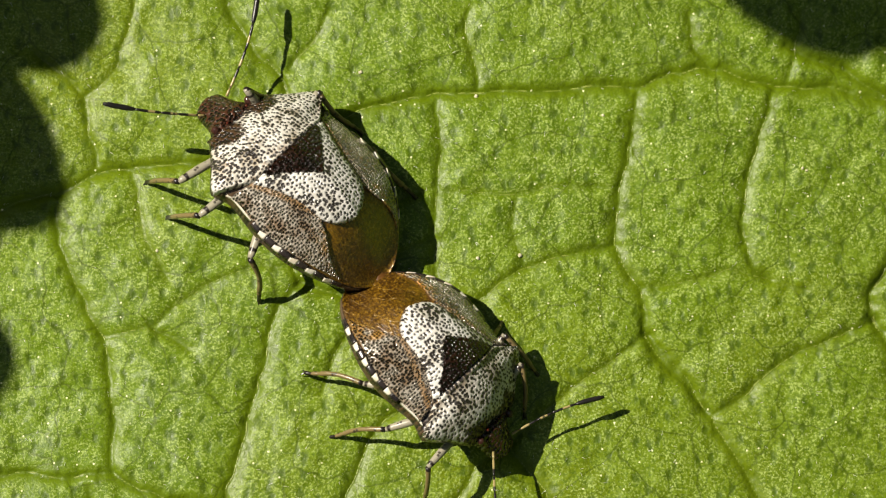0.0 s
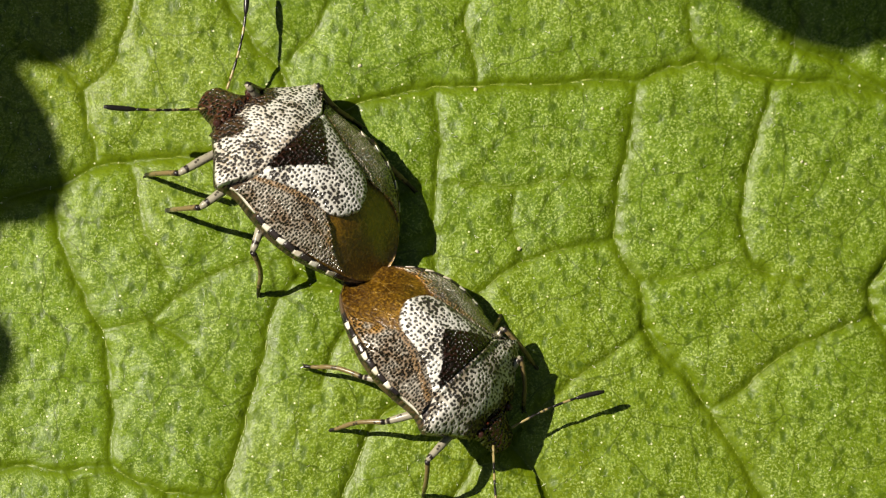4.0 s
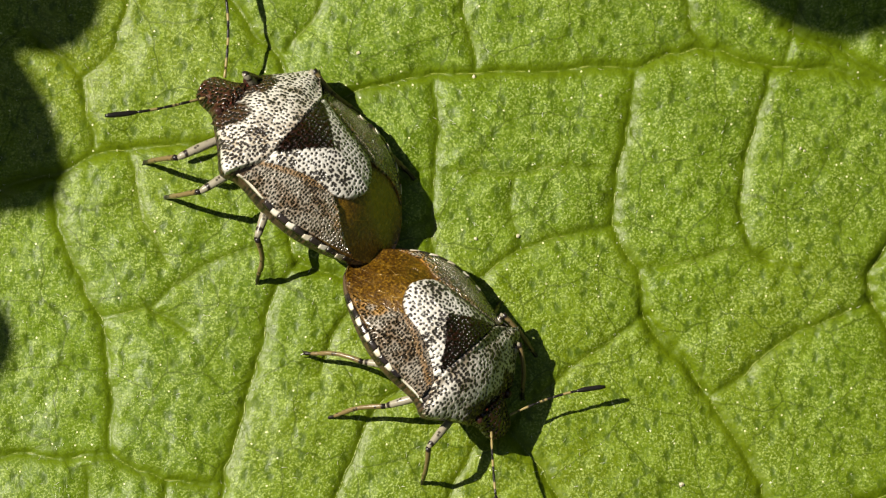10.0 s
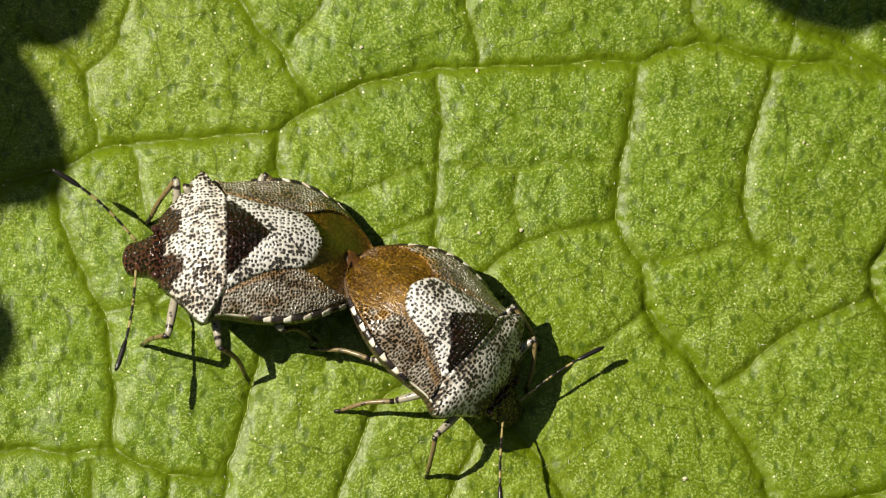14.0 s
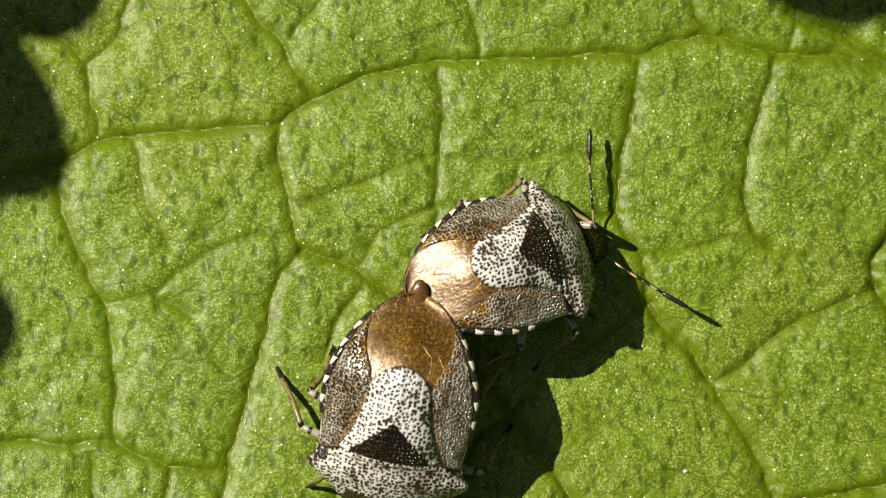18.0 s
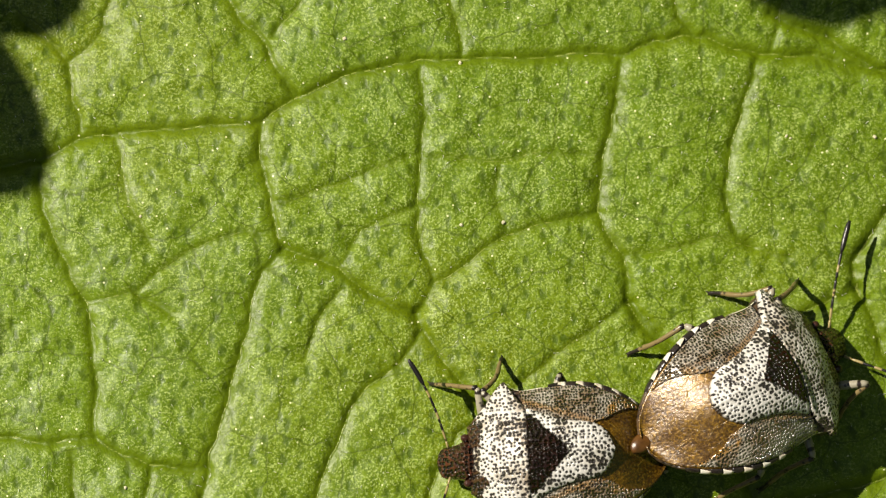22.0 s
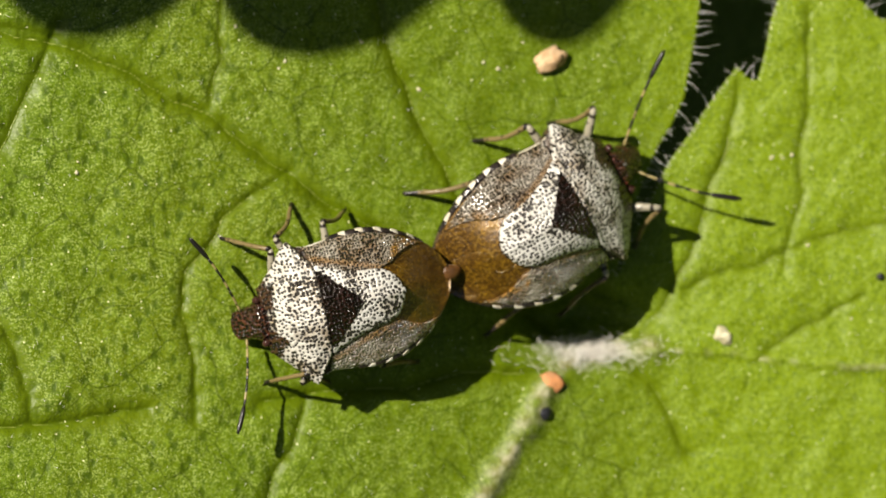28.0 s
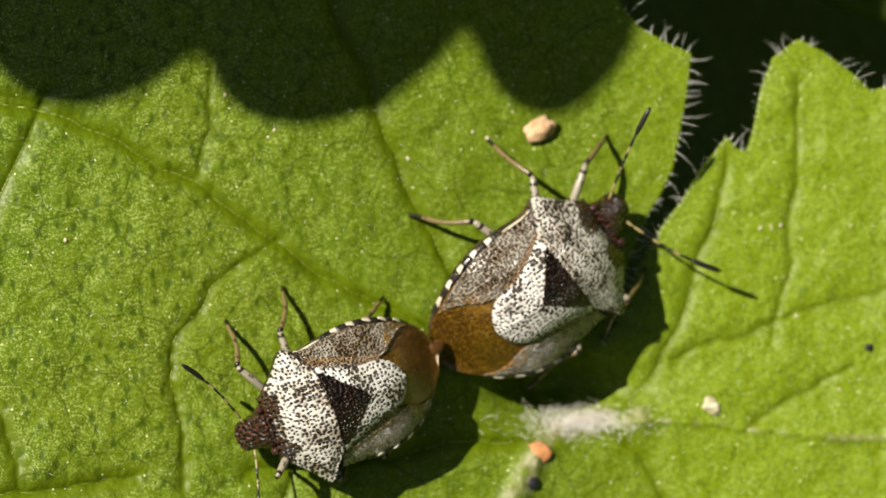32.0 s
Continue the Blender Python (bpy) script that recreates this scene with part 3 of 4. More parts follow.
def build_leaf():
    fine = 0.05
    us = np.concatenate([np.arange(-24, -10.3, 0.8), np.arange(-10.3, 31.0, fine), np.arange(31.0, 42, 0.8)])
    vs = np.concatenate([np.arange(-22, -9.6, 0.8), np.arange(-9.6, 6.4, fine), np.arange(6.4, 18, 0.8)])
    U, V = np.meshgrid(us, vs, indexing="ij")
    relief, groove, Uw, Vw, strip = relief_at(U, V)
    pale = np.zeros(U.shape)
    for w, pts in PALE_VEINS:
        d = distance_to(pts, Uw, Vw)
        pale = np.maximum(pale, min(1, 0.25 + 0.6 * w) * np.exp(-(d / (0.14 * w)) ** 2) * np.clip((0.8 if w > 1 else 0.45) + 1.0 * smooth_noise(U, V, 0.22, 8), 0, 1))
        relief += 0.14 * w * np.exp(-(d / (0.2 * w)) ** 2)
    out = inside(SINUS, U, V) | (((U - 6) / 28) ** 2 + ((V + 2) / 17.5) ** 2 > 1)
    rim = distance_to(SINUS, U, V)
    pull = (rim < fine * 0.75)
    for (x0, y0), (x1, y1) in zip(SINUS, SINUS[1:]):
        dx, dy = x1 - x0, y1 - y0
        k = np.clip(((U - x0) * dx + (V - y0) * dy) / (dx * dx + dy * dy), 0, 1)
        px, py = x0 + k * dx, y0 + k * dy
        hit = pull & (np.abs(np.hypot(U - px, V - py) - rim) < 1e-9)
        U, V = np.where(hit, px, U), np.where(hit, py, V)
    relief = np.where(rim < 0.6, relief * np.clip(rim / 0.6, 0, 1) - 0.05 * (1 - np.clip(rim / 0.6, 0, 1)), relief)
    X, Y = U * MM, V * MM
    for _ in range(6):
        Z = leaf_z(X, Y)
        X, Y = U * MM * (1 - Z / EYE), V * MM * (1 - Z / EYE)
    Z = Z + relief * MM
    n, m = U.shape
    idx = np.arange(n * m).reshape(n, m)
    keep = ~(out | pull)
    quad = np.stack([idx[:-1, :-1], idx[1:, :-1], idx[1:, 1:], idx[:-1, 1:]], -1)
    flag = keep | pull
    ok = flag[:-1, :-1] & flag[1:, :-1] & flag[1:, 1:] & flag[:-1, 1:]
    ok &= (keep[:-1, :-1] | keep[1:, :-1] | keep[1:, 1:] | keep[:-1, 1:])
    quads = quad[ok]
    used, inv = np.unique(quads, return_inverse=True)
    quads = inv.reshape(-1, 4)
    co = np.stack([X.ravel()[used], Y.ravel()[used], Z.ravel()[used]], 1)
    # edge of the blade: a thin skirt downwards
    e = np.concatenate([quads[:, [0, 1]], quads[:, [1, 2]], quads[:, [2, 3]], quads[:, [3, 0]]])
    key = np.sort(e, 1)
    _, first, count = np.unique(key[:, 0].astype(np.int64) * len(co) + key[:, 1], return_index=True, return_counts=True)
    rimedge = e[first[count == 1]]
    rv, rinv = np.unique(rimedge, return_inverse=True)
    rinv = rinv.reshape(-1, 2) + len(co)
    low = co[rv] - np.array([0, 0, 0.16 * MM])
    skirt = np.stack([rimedge[:, 1], rimedge[:, 0], rinv[:, 0], rinv[:, 1]], 1)
    faces = np.concatenate([quads, skirt])
    co = np.concatenate([co, low])
    me = bpy.data.meshes.new("blade")
    me.vertices.add(len(co))
    me.vertices.foreach_set("co", co.ravel())
    me.loops.add(faces.size)
    me.loops.foreach_set("vertex_index", faces.ravel())
    me.polygons.add(len(faces))
    me.polygons.foreach_set("loop_start", np.arange(0, faces.size, 4))
    me.update(calc_edges=True)
    for name, field in (("vein", groove), ("side", strip), ("pale", np.clip(pale, 0, 1)), ("base", np.clip((U - 10) / 11, 0, 1)), ("lobe", np.clip((U - 23.5) / 3, 0, 1))):
        a = me.attributes.new(name, "FLOAT", "POINT")
        a.data.foreach_set("value", np.concatenate([field.ravel()[used], np.zeros(len(rv))]))
    leaf = tagged(new("leaf"), "large quilted green leaf with sunken veins and a hairy lobed margin", "leaf")
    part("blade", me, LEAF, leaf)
    for w, pts in VEINS:
        dense = []
        for (x0, y0), (x1, y1) in zip(pts, pts[1:]):
            n = max(2, int(math.hypot(x1 - x0, y1 - y0) / 0.09))
            dense += [(x0 + (x1 - x0) * k / n, y0 + (y1 - y0) * k / n) for k in range(n)]
        P = np.array(dense + [pts[-1]])
        P = P[(P[:, 0] > -10.2) & (P[:, 0] < 30.9) & (P[:, 1] > -9.5) & (P[:, 1] < 6.3)]
        if len(P) < 4:
            continue
        for _ in range(3):                                     # where the warped vein truly runs
            _, _, Uw, Vw, _ = relief_at(P[:, 0], P[:, 1])
            base = np.array(dense + [pts[-1]])
            d = np.stack([Uw, Vw], 1)[:, None] - base[None]
            best = base[np.argmin((d ** 2).sum(-1), 1)]
            P = P + (best - np.stack([Uw, Vw], 1))
        h = relief_at(P[:, 0], P[:, 1])[0]
        path = []
        for (u, v), z in zip(P, h):
            q = on_leaf(float(u), float(v))
            path.append(q + Vector((0, 0, (z - 0.006 + 0.006 * w) * MM)))
        r = (0.009 + 0.016 * w) * MM
        part("vein", limb(path, [r * min(1, 0.3 + 3 * min(k, len(path) - 1 - k) / len(path)) for k in range(len(path))], 6), VEIN, leaf)
    return leaf


leaf = build_leaf()
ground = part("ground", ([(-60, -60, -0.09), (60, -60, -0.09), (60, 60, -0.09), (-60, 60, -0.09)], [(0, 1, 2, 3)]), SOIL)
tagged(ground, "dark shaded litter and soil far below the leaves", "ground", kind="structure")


# ---- leaves above that throw the scalloped shadows ----
def shade_leaf(label, lobes, far, reach):
    """A leaf up the sun's ray from the lit leaf; the margin runs notch, tooth, notch, tooth ... notch."""
    bm = bmesh.new()
    ring = []
    for (u0, v0), (u1, v1), (u2, v2) in zip(lobes[::2], lobes[1::2], lobes[2::2]):
        for k in range(12):                                    # from notch to notch round the tooth's end
            q = 2 * k / 12 - 1
            s = (q + 1) / 2
            mid = Vector((u1 - (u0 + u2) / 2, v1 - (v0 + v2) / 2))
            bulge = (1 - abs(q) ** 2.4)
            ring.append((u0 + (u2 - u0) * s + mid.x * bulge, v0 + (v2 - v0) * s + mid.y * bulge))
    ring += far
    pts = [on_leaf(u, v) + SUN * reach for u, v in ring]
    base = Vector((sum(p.x for p in pts), sum(p.y for p in pts), sum(p.z for p in pts))) / len(pts)
    vs = [bm.verts.new(p - base) for p in pts]
    f = bm.faces.new(vs)
    ext = bmesh.ops.extrude_face_region(bm, geom=[f])
    for g in ext["geom"]:
        if isinstance(g, bmesh.types.BMVert):
            g.co += Vector((0, 0, 0.0002))
    bmesh.ops.triangulate(bm, faces=[q for q in bm.faces if len(q.verts) > 4])
    bmesh.ops.recalc_face_normals(bm, faces=bm.faces)
    ob = tagged(new("leaf"), label, "leaf")
    ob.location = base
    blade = part("blade", bm, UPPER, ob)
    for q in blade.data.polygons:
        q.use_smooth = False
    return ob


shade_leaf("scalloped green leaf on a stem above the bugs",
           [(5.8, 6.0), (8.0, 4.45), (10.1, 4.75), (12.05, 3.05), (15.05, 4.35), (17.4, 2.62), (21.1, 4.85), (22.95, 2.85), (25.1, 5.2)],
           [(26, 9), (27, 20), (16, 26), (4, 20), (5, 12)], 0.040)
shade_leaf("green leaf with a toothed edge above the bugs",
           [(-10.6, -3.6), (-9.55, -2.5), (-10.3, -1.2), (-10.2, -0.4), (-9.9, 0.45), (-8.5, 1.4), (-9.5, 4.0), (-7.8, 4.6), (-8.0, 6.5)],
           [(-7.9, 8.0), (-9, 14), (-18, 12), (-20, 2), (-15, -5)], 0.040)


# ---- what lies below and around: shaded leaves, an added ring that cuts sky light ----
def low_leaf(label, x, y, z, length, width, turn, lean, material):
    def sheet(s, t):
        k = 2 * t - 1
        w = width * math.sin(math.pi * min(max(s, 0.01), 0.99)) ** 0.6 * (1 + 0.06 * math.sin(s * 40))
        return (length * (s - 0.5), w * k, 0.0012 * abs(k) - 0.006 * s * s + 0.0006 * math.sin(s * 30) * abs(k))
    ob = tagged(new("leaf"), label, "leaf")
    ob.matrix_basis = pose(x, y, z, lean, 0, turn)
    part("blade", shell(sheet, 60, 16, 0.0002), material, ob)
    path = [Vector(sheet(0.02 + 0.96 * k / 24, 0.5)) + Vector((0, 0, 0.0001)) for k in range(25)]
    part("midrib", limb(path, [0.0004 * (1 - 0.8 * k / 24) for k in range(25)], 8), VEIN, ob)


low_leaf("dim green leaf in the shade under the lobes", 0.027, 0.0103, -0.018, 0.060, 0.020, 20, 6, SHADED)
low_leaf("dim green leaf deep in the shade", 0.037, 0.0124, -0.029, 0.080, 0.030, 80, -8, SHADED)
low_leaf("sunlit green tip of a neighbouring leaf", 0.0408, 0.0114, -0.007, 0.022, 0.006, 205, 0, UPPER)


def sky_ring():
    """Unseen foliage ring, added to cut sky light; low on the sun's side."""
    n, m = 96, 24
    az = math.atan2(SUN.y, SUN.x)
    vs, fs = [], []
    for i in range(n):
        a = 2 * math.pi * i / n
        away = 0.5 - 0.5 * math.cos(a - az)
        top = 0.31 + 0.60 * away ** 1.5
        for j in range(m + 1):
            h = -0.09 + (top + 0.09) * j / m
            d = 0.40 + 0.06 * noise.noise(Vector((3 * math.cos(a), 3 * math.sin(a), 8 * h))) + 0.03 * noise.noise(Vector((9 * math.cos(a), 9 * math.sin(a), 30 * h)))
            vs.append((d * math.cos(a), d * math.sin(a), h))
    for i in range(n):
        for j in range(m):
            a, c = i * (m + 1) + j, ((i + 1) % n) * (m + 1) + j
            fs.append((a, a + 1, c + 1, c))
    return tagged(part("backdrop", (vs, fs), RING_GREEN), "unseen dark green foliage ring added to cut sky light", "foliage", kind="structure")


sky_ring()


# ---- hairs, felt and grains on the leaf ----
def strands(paths, radius):
    """Many thin tapering hairs in one mesh."""
    vs, fs = [], []
    for path in paths:
        k0 = len(vs)
        n = len(path)
        for i, p in enumerate(path):
            d = (path[min(i + 1, n - 1)] - path[max(i - 1, 0)]).normalized()
            u = d.orthogonal().normalized()
            v = d.cross(u)
            r = radius * (1 - 0.75 * i / (n - 1))
            vs += [p + (u * math.cos(a) + v * math.sin(a)) * r for a in (0, 2.094, 4.189)]
        for i in range(n - 1):
            for j in range(3):
                a, c = k0 + i * 3 + j, k0 + i * 3 + (j + 1) % 3
                fs.append((a, c, c + 3, a + 3))
    return vs, fs


def hairs():
    rng = random.Random(5)
    rim = []
    for (x0, y0), (x1, y1) in zip(SINUS, SINUS[1:]):
        L = math.hypot(x1 - x0, y1 - y0)
        if max(y0, y1) > 7.5:
            continue
        out = Vector((-(y1 - y0), x1 - x0, 0)) / L
        for k in range(int(L / 0.16)):
            q = (k + rng.random()) / (L / 0.16)
            p = on_leaf(x0 + (x1 - x0) * q, y0 + (y1 - y0) * q)
            ln = (0.12 + 0.45 * rng.random() ** 1.6) * MM
            lean = Vector((rng.uniform(-0.5, 0.5), rng.uniform(-0.5, 0.5), rng.uniform(-0.1, 0.5)))
            d = (out + lean).normalized()
            bend = Vector((rng.uniform(-0.3, 0.3), rng.uniform(-0.3, 0.3), rng.uniform(-0.2, 0.3)))
            rim.append([p + d * ln * s + bend * ln * s * s - d * 0.00004 for s in (0, 0.35, 0.7, 1.0)])
    tagged(part("margin_hairs", strands(rim, 9e-6), HAIR, leaf, "short silvery hairs along the lobed margin"), kind="stuff")
    nap = []
    us, vs = np.array([rng.uniform(-10, 30.5) for _ in range(2600)]), np.array([rng.uniform(-9, 6) for _ in range(2600)])
    free = ~inside(SINUS, us, vs)
    for u, v, h in zip(us[free], vs[free], relief_at(us[free], vs[free])[0]):
        u, v, h = float(u), float(v), float(h)
        p = on_leaf(u, v) + Vector((0, 0, (h - 0.01) * MM))
        a = rng.uniform(0, 6.283)
        ln = rng.uniform(0.06, 0.16) * MM
        d = Vector((math.cos(a), math.sin(a), rng.uniform(0.3, 0.9))).normalized()
        nap.append([p, p + d * ln * 0.5, p + d * ln + Vector((0, 0, -0.3 * ln))])
    tagged(part("surface_hairs", strands(nap, 4.5e-6), HAIR, leaf, "sparse minute pale hairs on the blade"), kind="stuff")
    felt = []
    cx, cy = CROWN
    spread = [(abs(rng.gauss(0, 0.44)), rng.uniform(0, 6.283)) for _ in range(1300)]
    us, vs = np.array([cx + 1.9 * r * math.cos(a) + 0.1 for r, a in spread]), np.array([cy + 0.50 * r * math.sin(a) for r, a in spread])
    for u, v, h in zip(us, vs, relief_at(us, vs)[0]):
        p = on_leaf(float(u), float(v)) + Vector((0, 0, (0.6 * float(h) + rng.uniform(0.08, 0.2)) * MM))
        d = Vector((rng.uniform(-1, 1), rng.uniform(-0.7, 0.7), rng.uniform(-0.1, 0.12))).normalized()
        e = Vector((rng.uniform(-1, 1), rng.uniform(-1, 1), rng.uniform(-0.2, 0.1)))
        ln = rng.uniform(0.08, 0.24) * MM
        felt.append([p + d * ln * s + e * ln * 0.5 * s * s for s in (0, 0.3, 0.65, 1.0)])
    tagged(part("felt", strands(felt, 6e-6), FLEECE, leaf, "matted whitish hairs where the main veins meet"), kind="stuff")


CROWN = ((23.62, -4.12))
hairs()


def grain(name, label, category, u, v, size, material, seed, rough=0.25, group=""):
    h = float(relief_at(np.array([u]), np.array([v]))[0][0]) * MM
    ob = part(name, pebble(tuple(s * MM for s in size), seed, 3, rough), material)
    ob.location = on_leaf(u, v) + Vector((0, 0, h + size[2] * 0.55 * MM))
    ob.rotation_euler = (0, 0, seed * 1.7)
    return tagged(ob, label, category, group)


grain("crumb", "rough ochre crumb of plant debris lying on the leaf", "crumb", *(22.77, 2.43), (0.26, 0.37, 0.2), CRUMB, 1.2, 0.35)
grain("grit", "orange-brown grain of grit beside the pale vein", "grit", *(22.78, -4.81), (0.33, 0.23, 0.16), ORANGE, 5.4, 0.35)
grain("seed", "small black seed-like grain on the leaf", "seed", *(22.58, -5.48), (0.20, 0.17, 0.14), BLACK, 2.1, 0.12)
grain("seed", "tiny black grain on the far lobe of the leaf", "seed", *(30.29, -2.46), (0.09, 0.08, 0.07), BLACK, 4.0, 0.12)
grain("flake", "pale irregular flake on the leaf", "flake", *(26.73, -3.80), (0.21, 0.16, 0.05), CHALK, 3.3, 0.9)
grain("flake", "pale scar-like flake on a vein", "flake", *(7.89, -6.35), (0.18, 0.07, 0.04), CHALK, 6.1, 0.5)
for n, (u, v) in enumerate([(-2.45, -1.09), (0.77, -0.20), (1.70, -0.14), (3.54, 2.96), (0.73, 3.38), (8.04, 1.74), (-6.64, -6.05), (5.32, -5.64), (-6.33, -0.04), (-1.83, 3.91),
                            (12.16, 0.19), (16.79, 2.41), (19.81, 1.78), (7.95, 1.79), (9.91, 1.78), (5.31, -5.67), (5.48, -6.68),
                            (12.13, -0.05), (16.65, 2.25), (15.69, 3.19), (18.52, 2.84), (20.68, -1.41), (27.82, 0.23), (28.08, 0.22), (28.29, 0.29), (22.15, 2.83), (21.26, 2.38), (21.58, 2.24), (29.64, -3.41), (28.66, -1.75)]):
    s = 0.030 + 0.022 * ((n * 7) % 5) / 4
    grain("dust_grain", "minute pale grain of dust on the leaf", "dust", u, v, (s, s * 0.8, s * 0.6), CHALK, n + 0.5, 0.3, "pale dust grains on the leaf")


# ---- shield bugs ----
def curve(points):
    """A smooth function through the given (x, value) pairs, x falling or rising."""
    pts = sorted(points)
    xs, ys = np.array([p[0] for p in pts], float), np.array([p[1] for p in pts], float)

    def f(x):
        i = int(np.clip(np.searchsorted(xs, x) - 1, 0, len(xs) - 2))
        h = xs[i + 1] - xs[i]
        k = min(max((x - xs[i]) / h, 0), 1)
        slope = lambda n: (ys[min(n + 1, len(ys) - 1)] - ys[max(n - 1, 0)]) / (xs[min(n + 1, len(xs) - 1)] - xs[max(n - 1, 0)])
        m0, m1 = slope(i) * h, slope(i + 1) * h
        return float((2 * k ** 3 - 3 * k ** 2 + 1) * ys[i] + (k ** 3 - 2 * k ** 2 + k) * m0 + (3 * k ** 2 - 2 * k ** 3) * ys[i + 1] + (k ** 3 - k ** 2) * m1)
    return f


# half-width, crest and edge heights along the body, in plan units; x runs forward from the scutellum's base
half_width = curve([(100, 60), (70, 91), (36, 130), (18, 122), (0, 117), (-40, 122), (-80, 125), (-120, 121), (-160, 107), (-192, 88), (-216, 68), (-233, 48), (-243, 30), (-250, 5)])
crest = curve([(105, 106), (70, 138), (36, 157), (0, 169), (-40, 173), (-75, 170), (-115, 162), (-140, 153), (-165, 137), (-190, 113), (-212, 90), (-232, 70), (-250, 56)])
edge = curve([(105, 84), (36, 104), (0, 102), (-60, 101), (-120, 102), (-170, 92), (-210, 72), (-245, 53)])
tongue = curve([(0, 84), (-25, 72), (-50, 62), (-75, 55), (-100, 51), (-122, 46), (-138, 35), (-148, 20), (-154, 2)])


def back_z(x, y, w=None):
    w = w or max(half_width(x), 6)
    k = min(abs(y) / w, 1)
    return edge(x) + 7 + (crest(x) - edge(x) - 16) * (1 - k ** 1.68)


def build_bug(size, label):
    U = PX * size
    bug = tagged(new("shield_bug"), label, "bug", group="joined pair of shield bugs")

    def lift(x, y, dz=0.0):
        return (x * U, y * U, (back_z(x, y) + dz) * U)

    # underside, one closed hull a little inside the plates
    def hull(s, t):
        x = 96 - 343 * s
        a = math.pi * (2 * t - 1)
        w = half_width(x) * 0.965
        y = w * math.sin(a)
        if math.cos(a) >= 0:
            z = back_z(x, y) - 7
        else:
            z = edge(x) - 7 - (edge(x) - 38) * abs(math.cos(a)) ** 0.7 * math.sin(math.pi * min(max(s, 0.02), 0.98)) ** 0.35
        return (x * U, y * U, z * U)
    bm = bmesh.new()
    n, m = 40, 36
    grid = [[bm.verts.new(hull(i / n, j / m)) for j in range(m)] for i in range(n + 1)]
    for i in range(n):
        for j in range(m):
            bm.faces.new((grid[i][j], grid[i][(j + 1) % m], grid[i + 1][(j + 1) % m], grid[i + 1][j]))
    bm.faces.new(grid[0][::-1])
    bm.faces.new(grid[-1])
    bmesh.ops.recalc_face_normals(bm, faces=bm.faces)
    part("abdomen", bm, BELLY, bug, "dark brown punctured underside")

    def pronotum(s, t):
        k = 2 * t - 1
        back = -4 + 34 * max(0.0, abs(k) - 0.62) ** 1.5 / 0.38 ** 1.5
        front = 103 - 10 * (1 - abs(k)) ** 2
        x = back + (front - back) * s
        y = k * half_width(x)
        return lift(x, y, 6 - 5 * abs(k) ** 8 - (5 if s == 0 else 0) - 10 * s ** 12 + 3.5 * math.exp(-((s - 0.06) / 0.035) ** 2))
    part("pronotum", shell(pronotum, 34, 60, 9 * U), PRONOTUM, bug, "white pronotum with black punctures and brown front patches")

    def scutellum(s, t):
        k = 2 * t - 1
        x = -3 - 151 * (1 - (1 - s) ** 1.25)
        y = k * max(tongue(x), 0.6)
        keel = 2.5 * math.exp(-(y / 7) ** 2) * min(1, s * 1.5)
        return lift(x, y, 5 + 5 * (1 - abs(k) ** 6) + keel)
    part("scutellum", shell(scutellum, 48, 34, 9 * U), SCUTELLUM, bug, "white punctured scutellum with a dark bronze triangle")

    for side in (1, -1):
        def corium(s, t):
            x0, x1 = 14 - 18 * (1 - t) - 6 * t * t, -112 - 96 * t ** 1.25
            x = x0 + (x1 - x0) * s
            inner = max(tongue(min(x, -1)) - 8, 24)
            y = inner + (half_width(x) * (0.98 - 0.095 * s) - inner) * t
            return lift(x, side * y, 2.5 * (1 - t ** 6) - 1.0 + 1.6 * math.exp(-((t - 0.34) / 0.05) ** 2))
        part("forewing", shell(corium, 36, 26, 6 * U), CORIUM, bug, "grey-brown leathery forewing with fine dark punctures")

    def membrane(s, t):
        k = 2 * t - 1
        x = -96 - 153 * s
        y = k * max(half_width(x) * (0.90 + 0.04 * s), 3)
        return lift(x, y, -3.0 + 2.0 * math.exp(-(k / 0.25) ** 2))
    part("membrane", shell(membrane, 36, 40, 4 * U), MEMBRANE, bug, "glossy golden-brown wing membrane")

    for side in (1, -1):
        def costa(s, t):
            x = 16 - 56 * s
            w = half_width(x)
            return (x * U, side * (w * 0.968 + w * 0.016 * t * math.sin(math.pi * min(s * 0.9 + 0.1, 1))) * U, (back_z(x, w * 0.972) - 1 - 3 * t * t) * U)
        part("wing_edge", shell(costa, 12, 4, 5 * U), IVORY, bug, "white front edge of the forewing")

    # rim of the abdomen: short plates, white and black in turn
    for side in (1, -1):
        bounds = [-44, -62, -75, -94, -107, -126, -139, -156, -169, -185, -197, -212]
        for i, (xa, xb) in enumerate(zip(bounds, bounds[1:])):
            def plate(s, t):
                x = xa + (xb - xa) * s
                w = half_width(x)
                bulge = 0.6 * math.sin(math.pi * s)
                taper = 1.0 if i % 2 == 0 else 0.35 + 0.65 * s
                y = side * (w * (1.0 - 0.068 * taper) + (w * 0.068 * taper + bulge) * t)
                return (x * U, y * U, (back_z(x, w * 0.92) - 4 - 5 * t * t) * U)
            part("rim_plate", shell(plate, 5, 5, 6 * U), JET if i % 2 == 0 else IVORY, bug, "black rim plate" if i % 2 == 0 else "white rim plate")

    # head
    wide = curve([(96, 46), (108, 39), (119, 32), (134, 29), (146, 27), (154, 21), (159, 6)])
    tall = curve([(96, 98), (110, 101), (124, 91), (140, 77), (152, 66), (160, 58)])

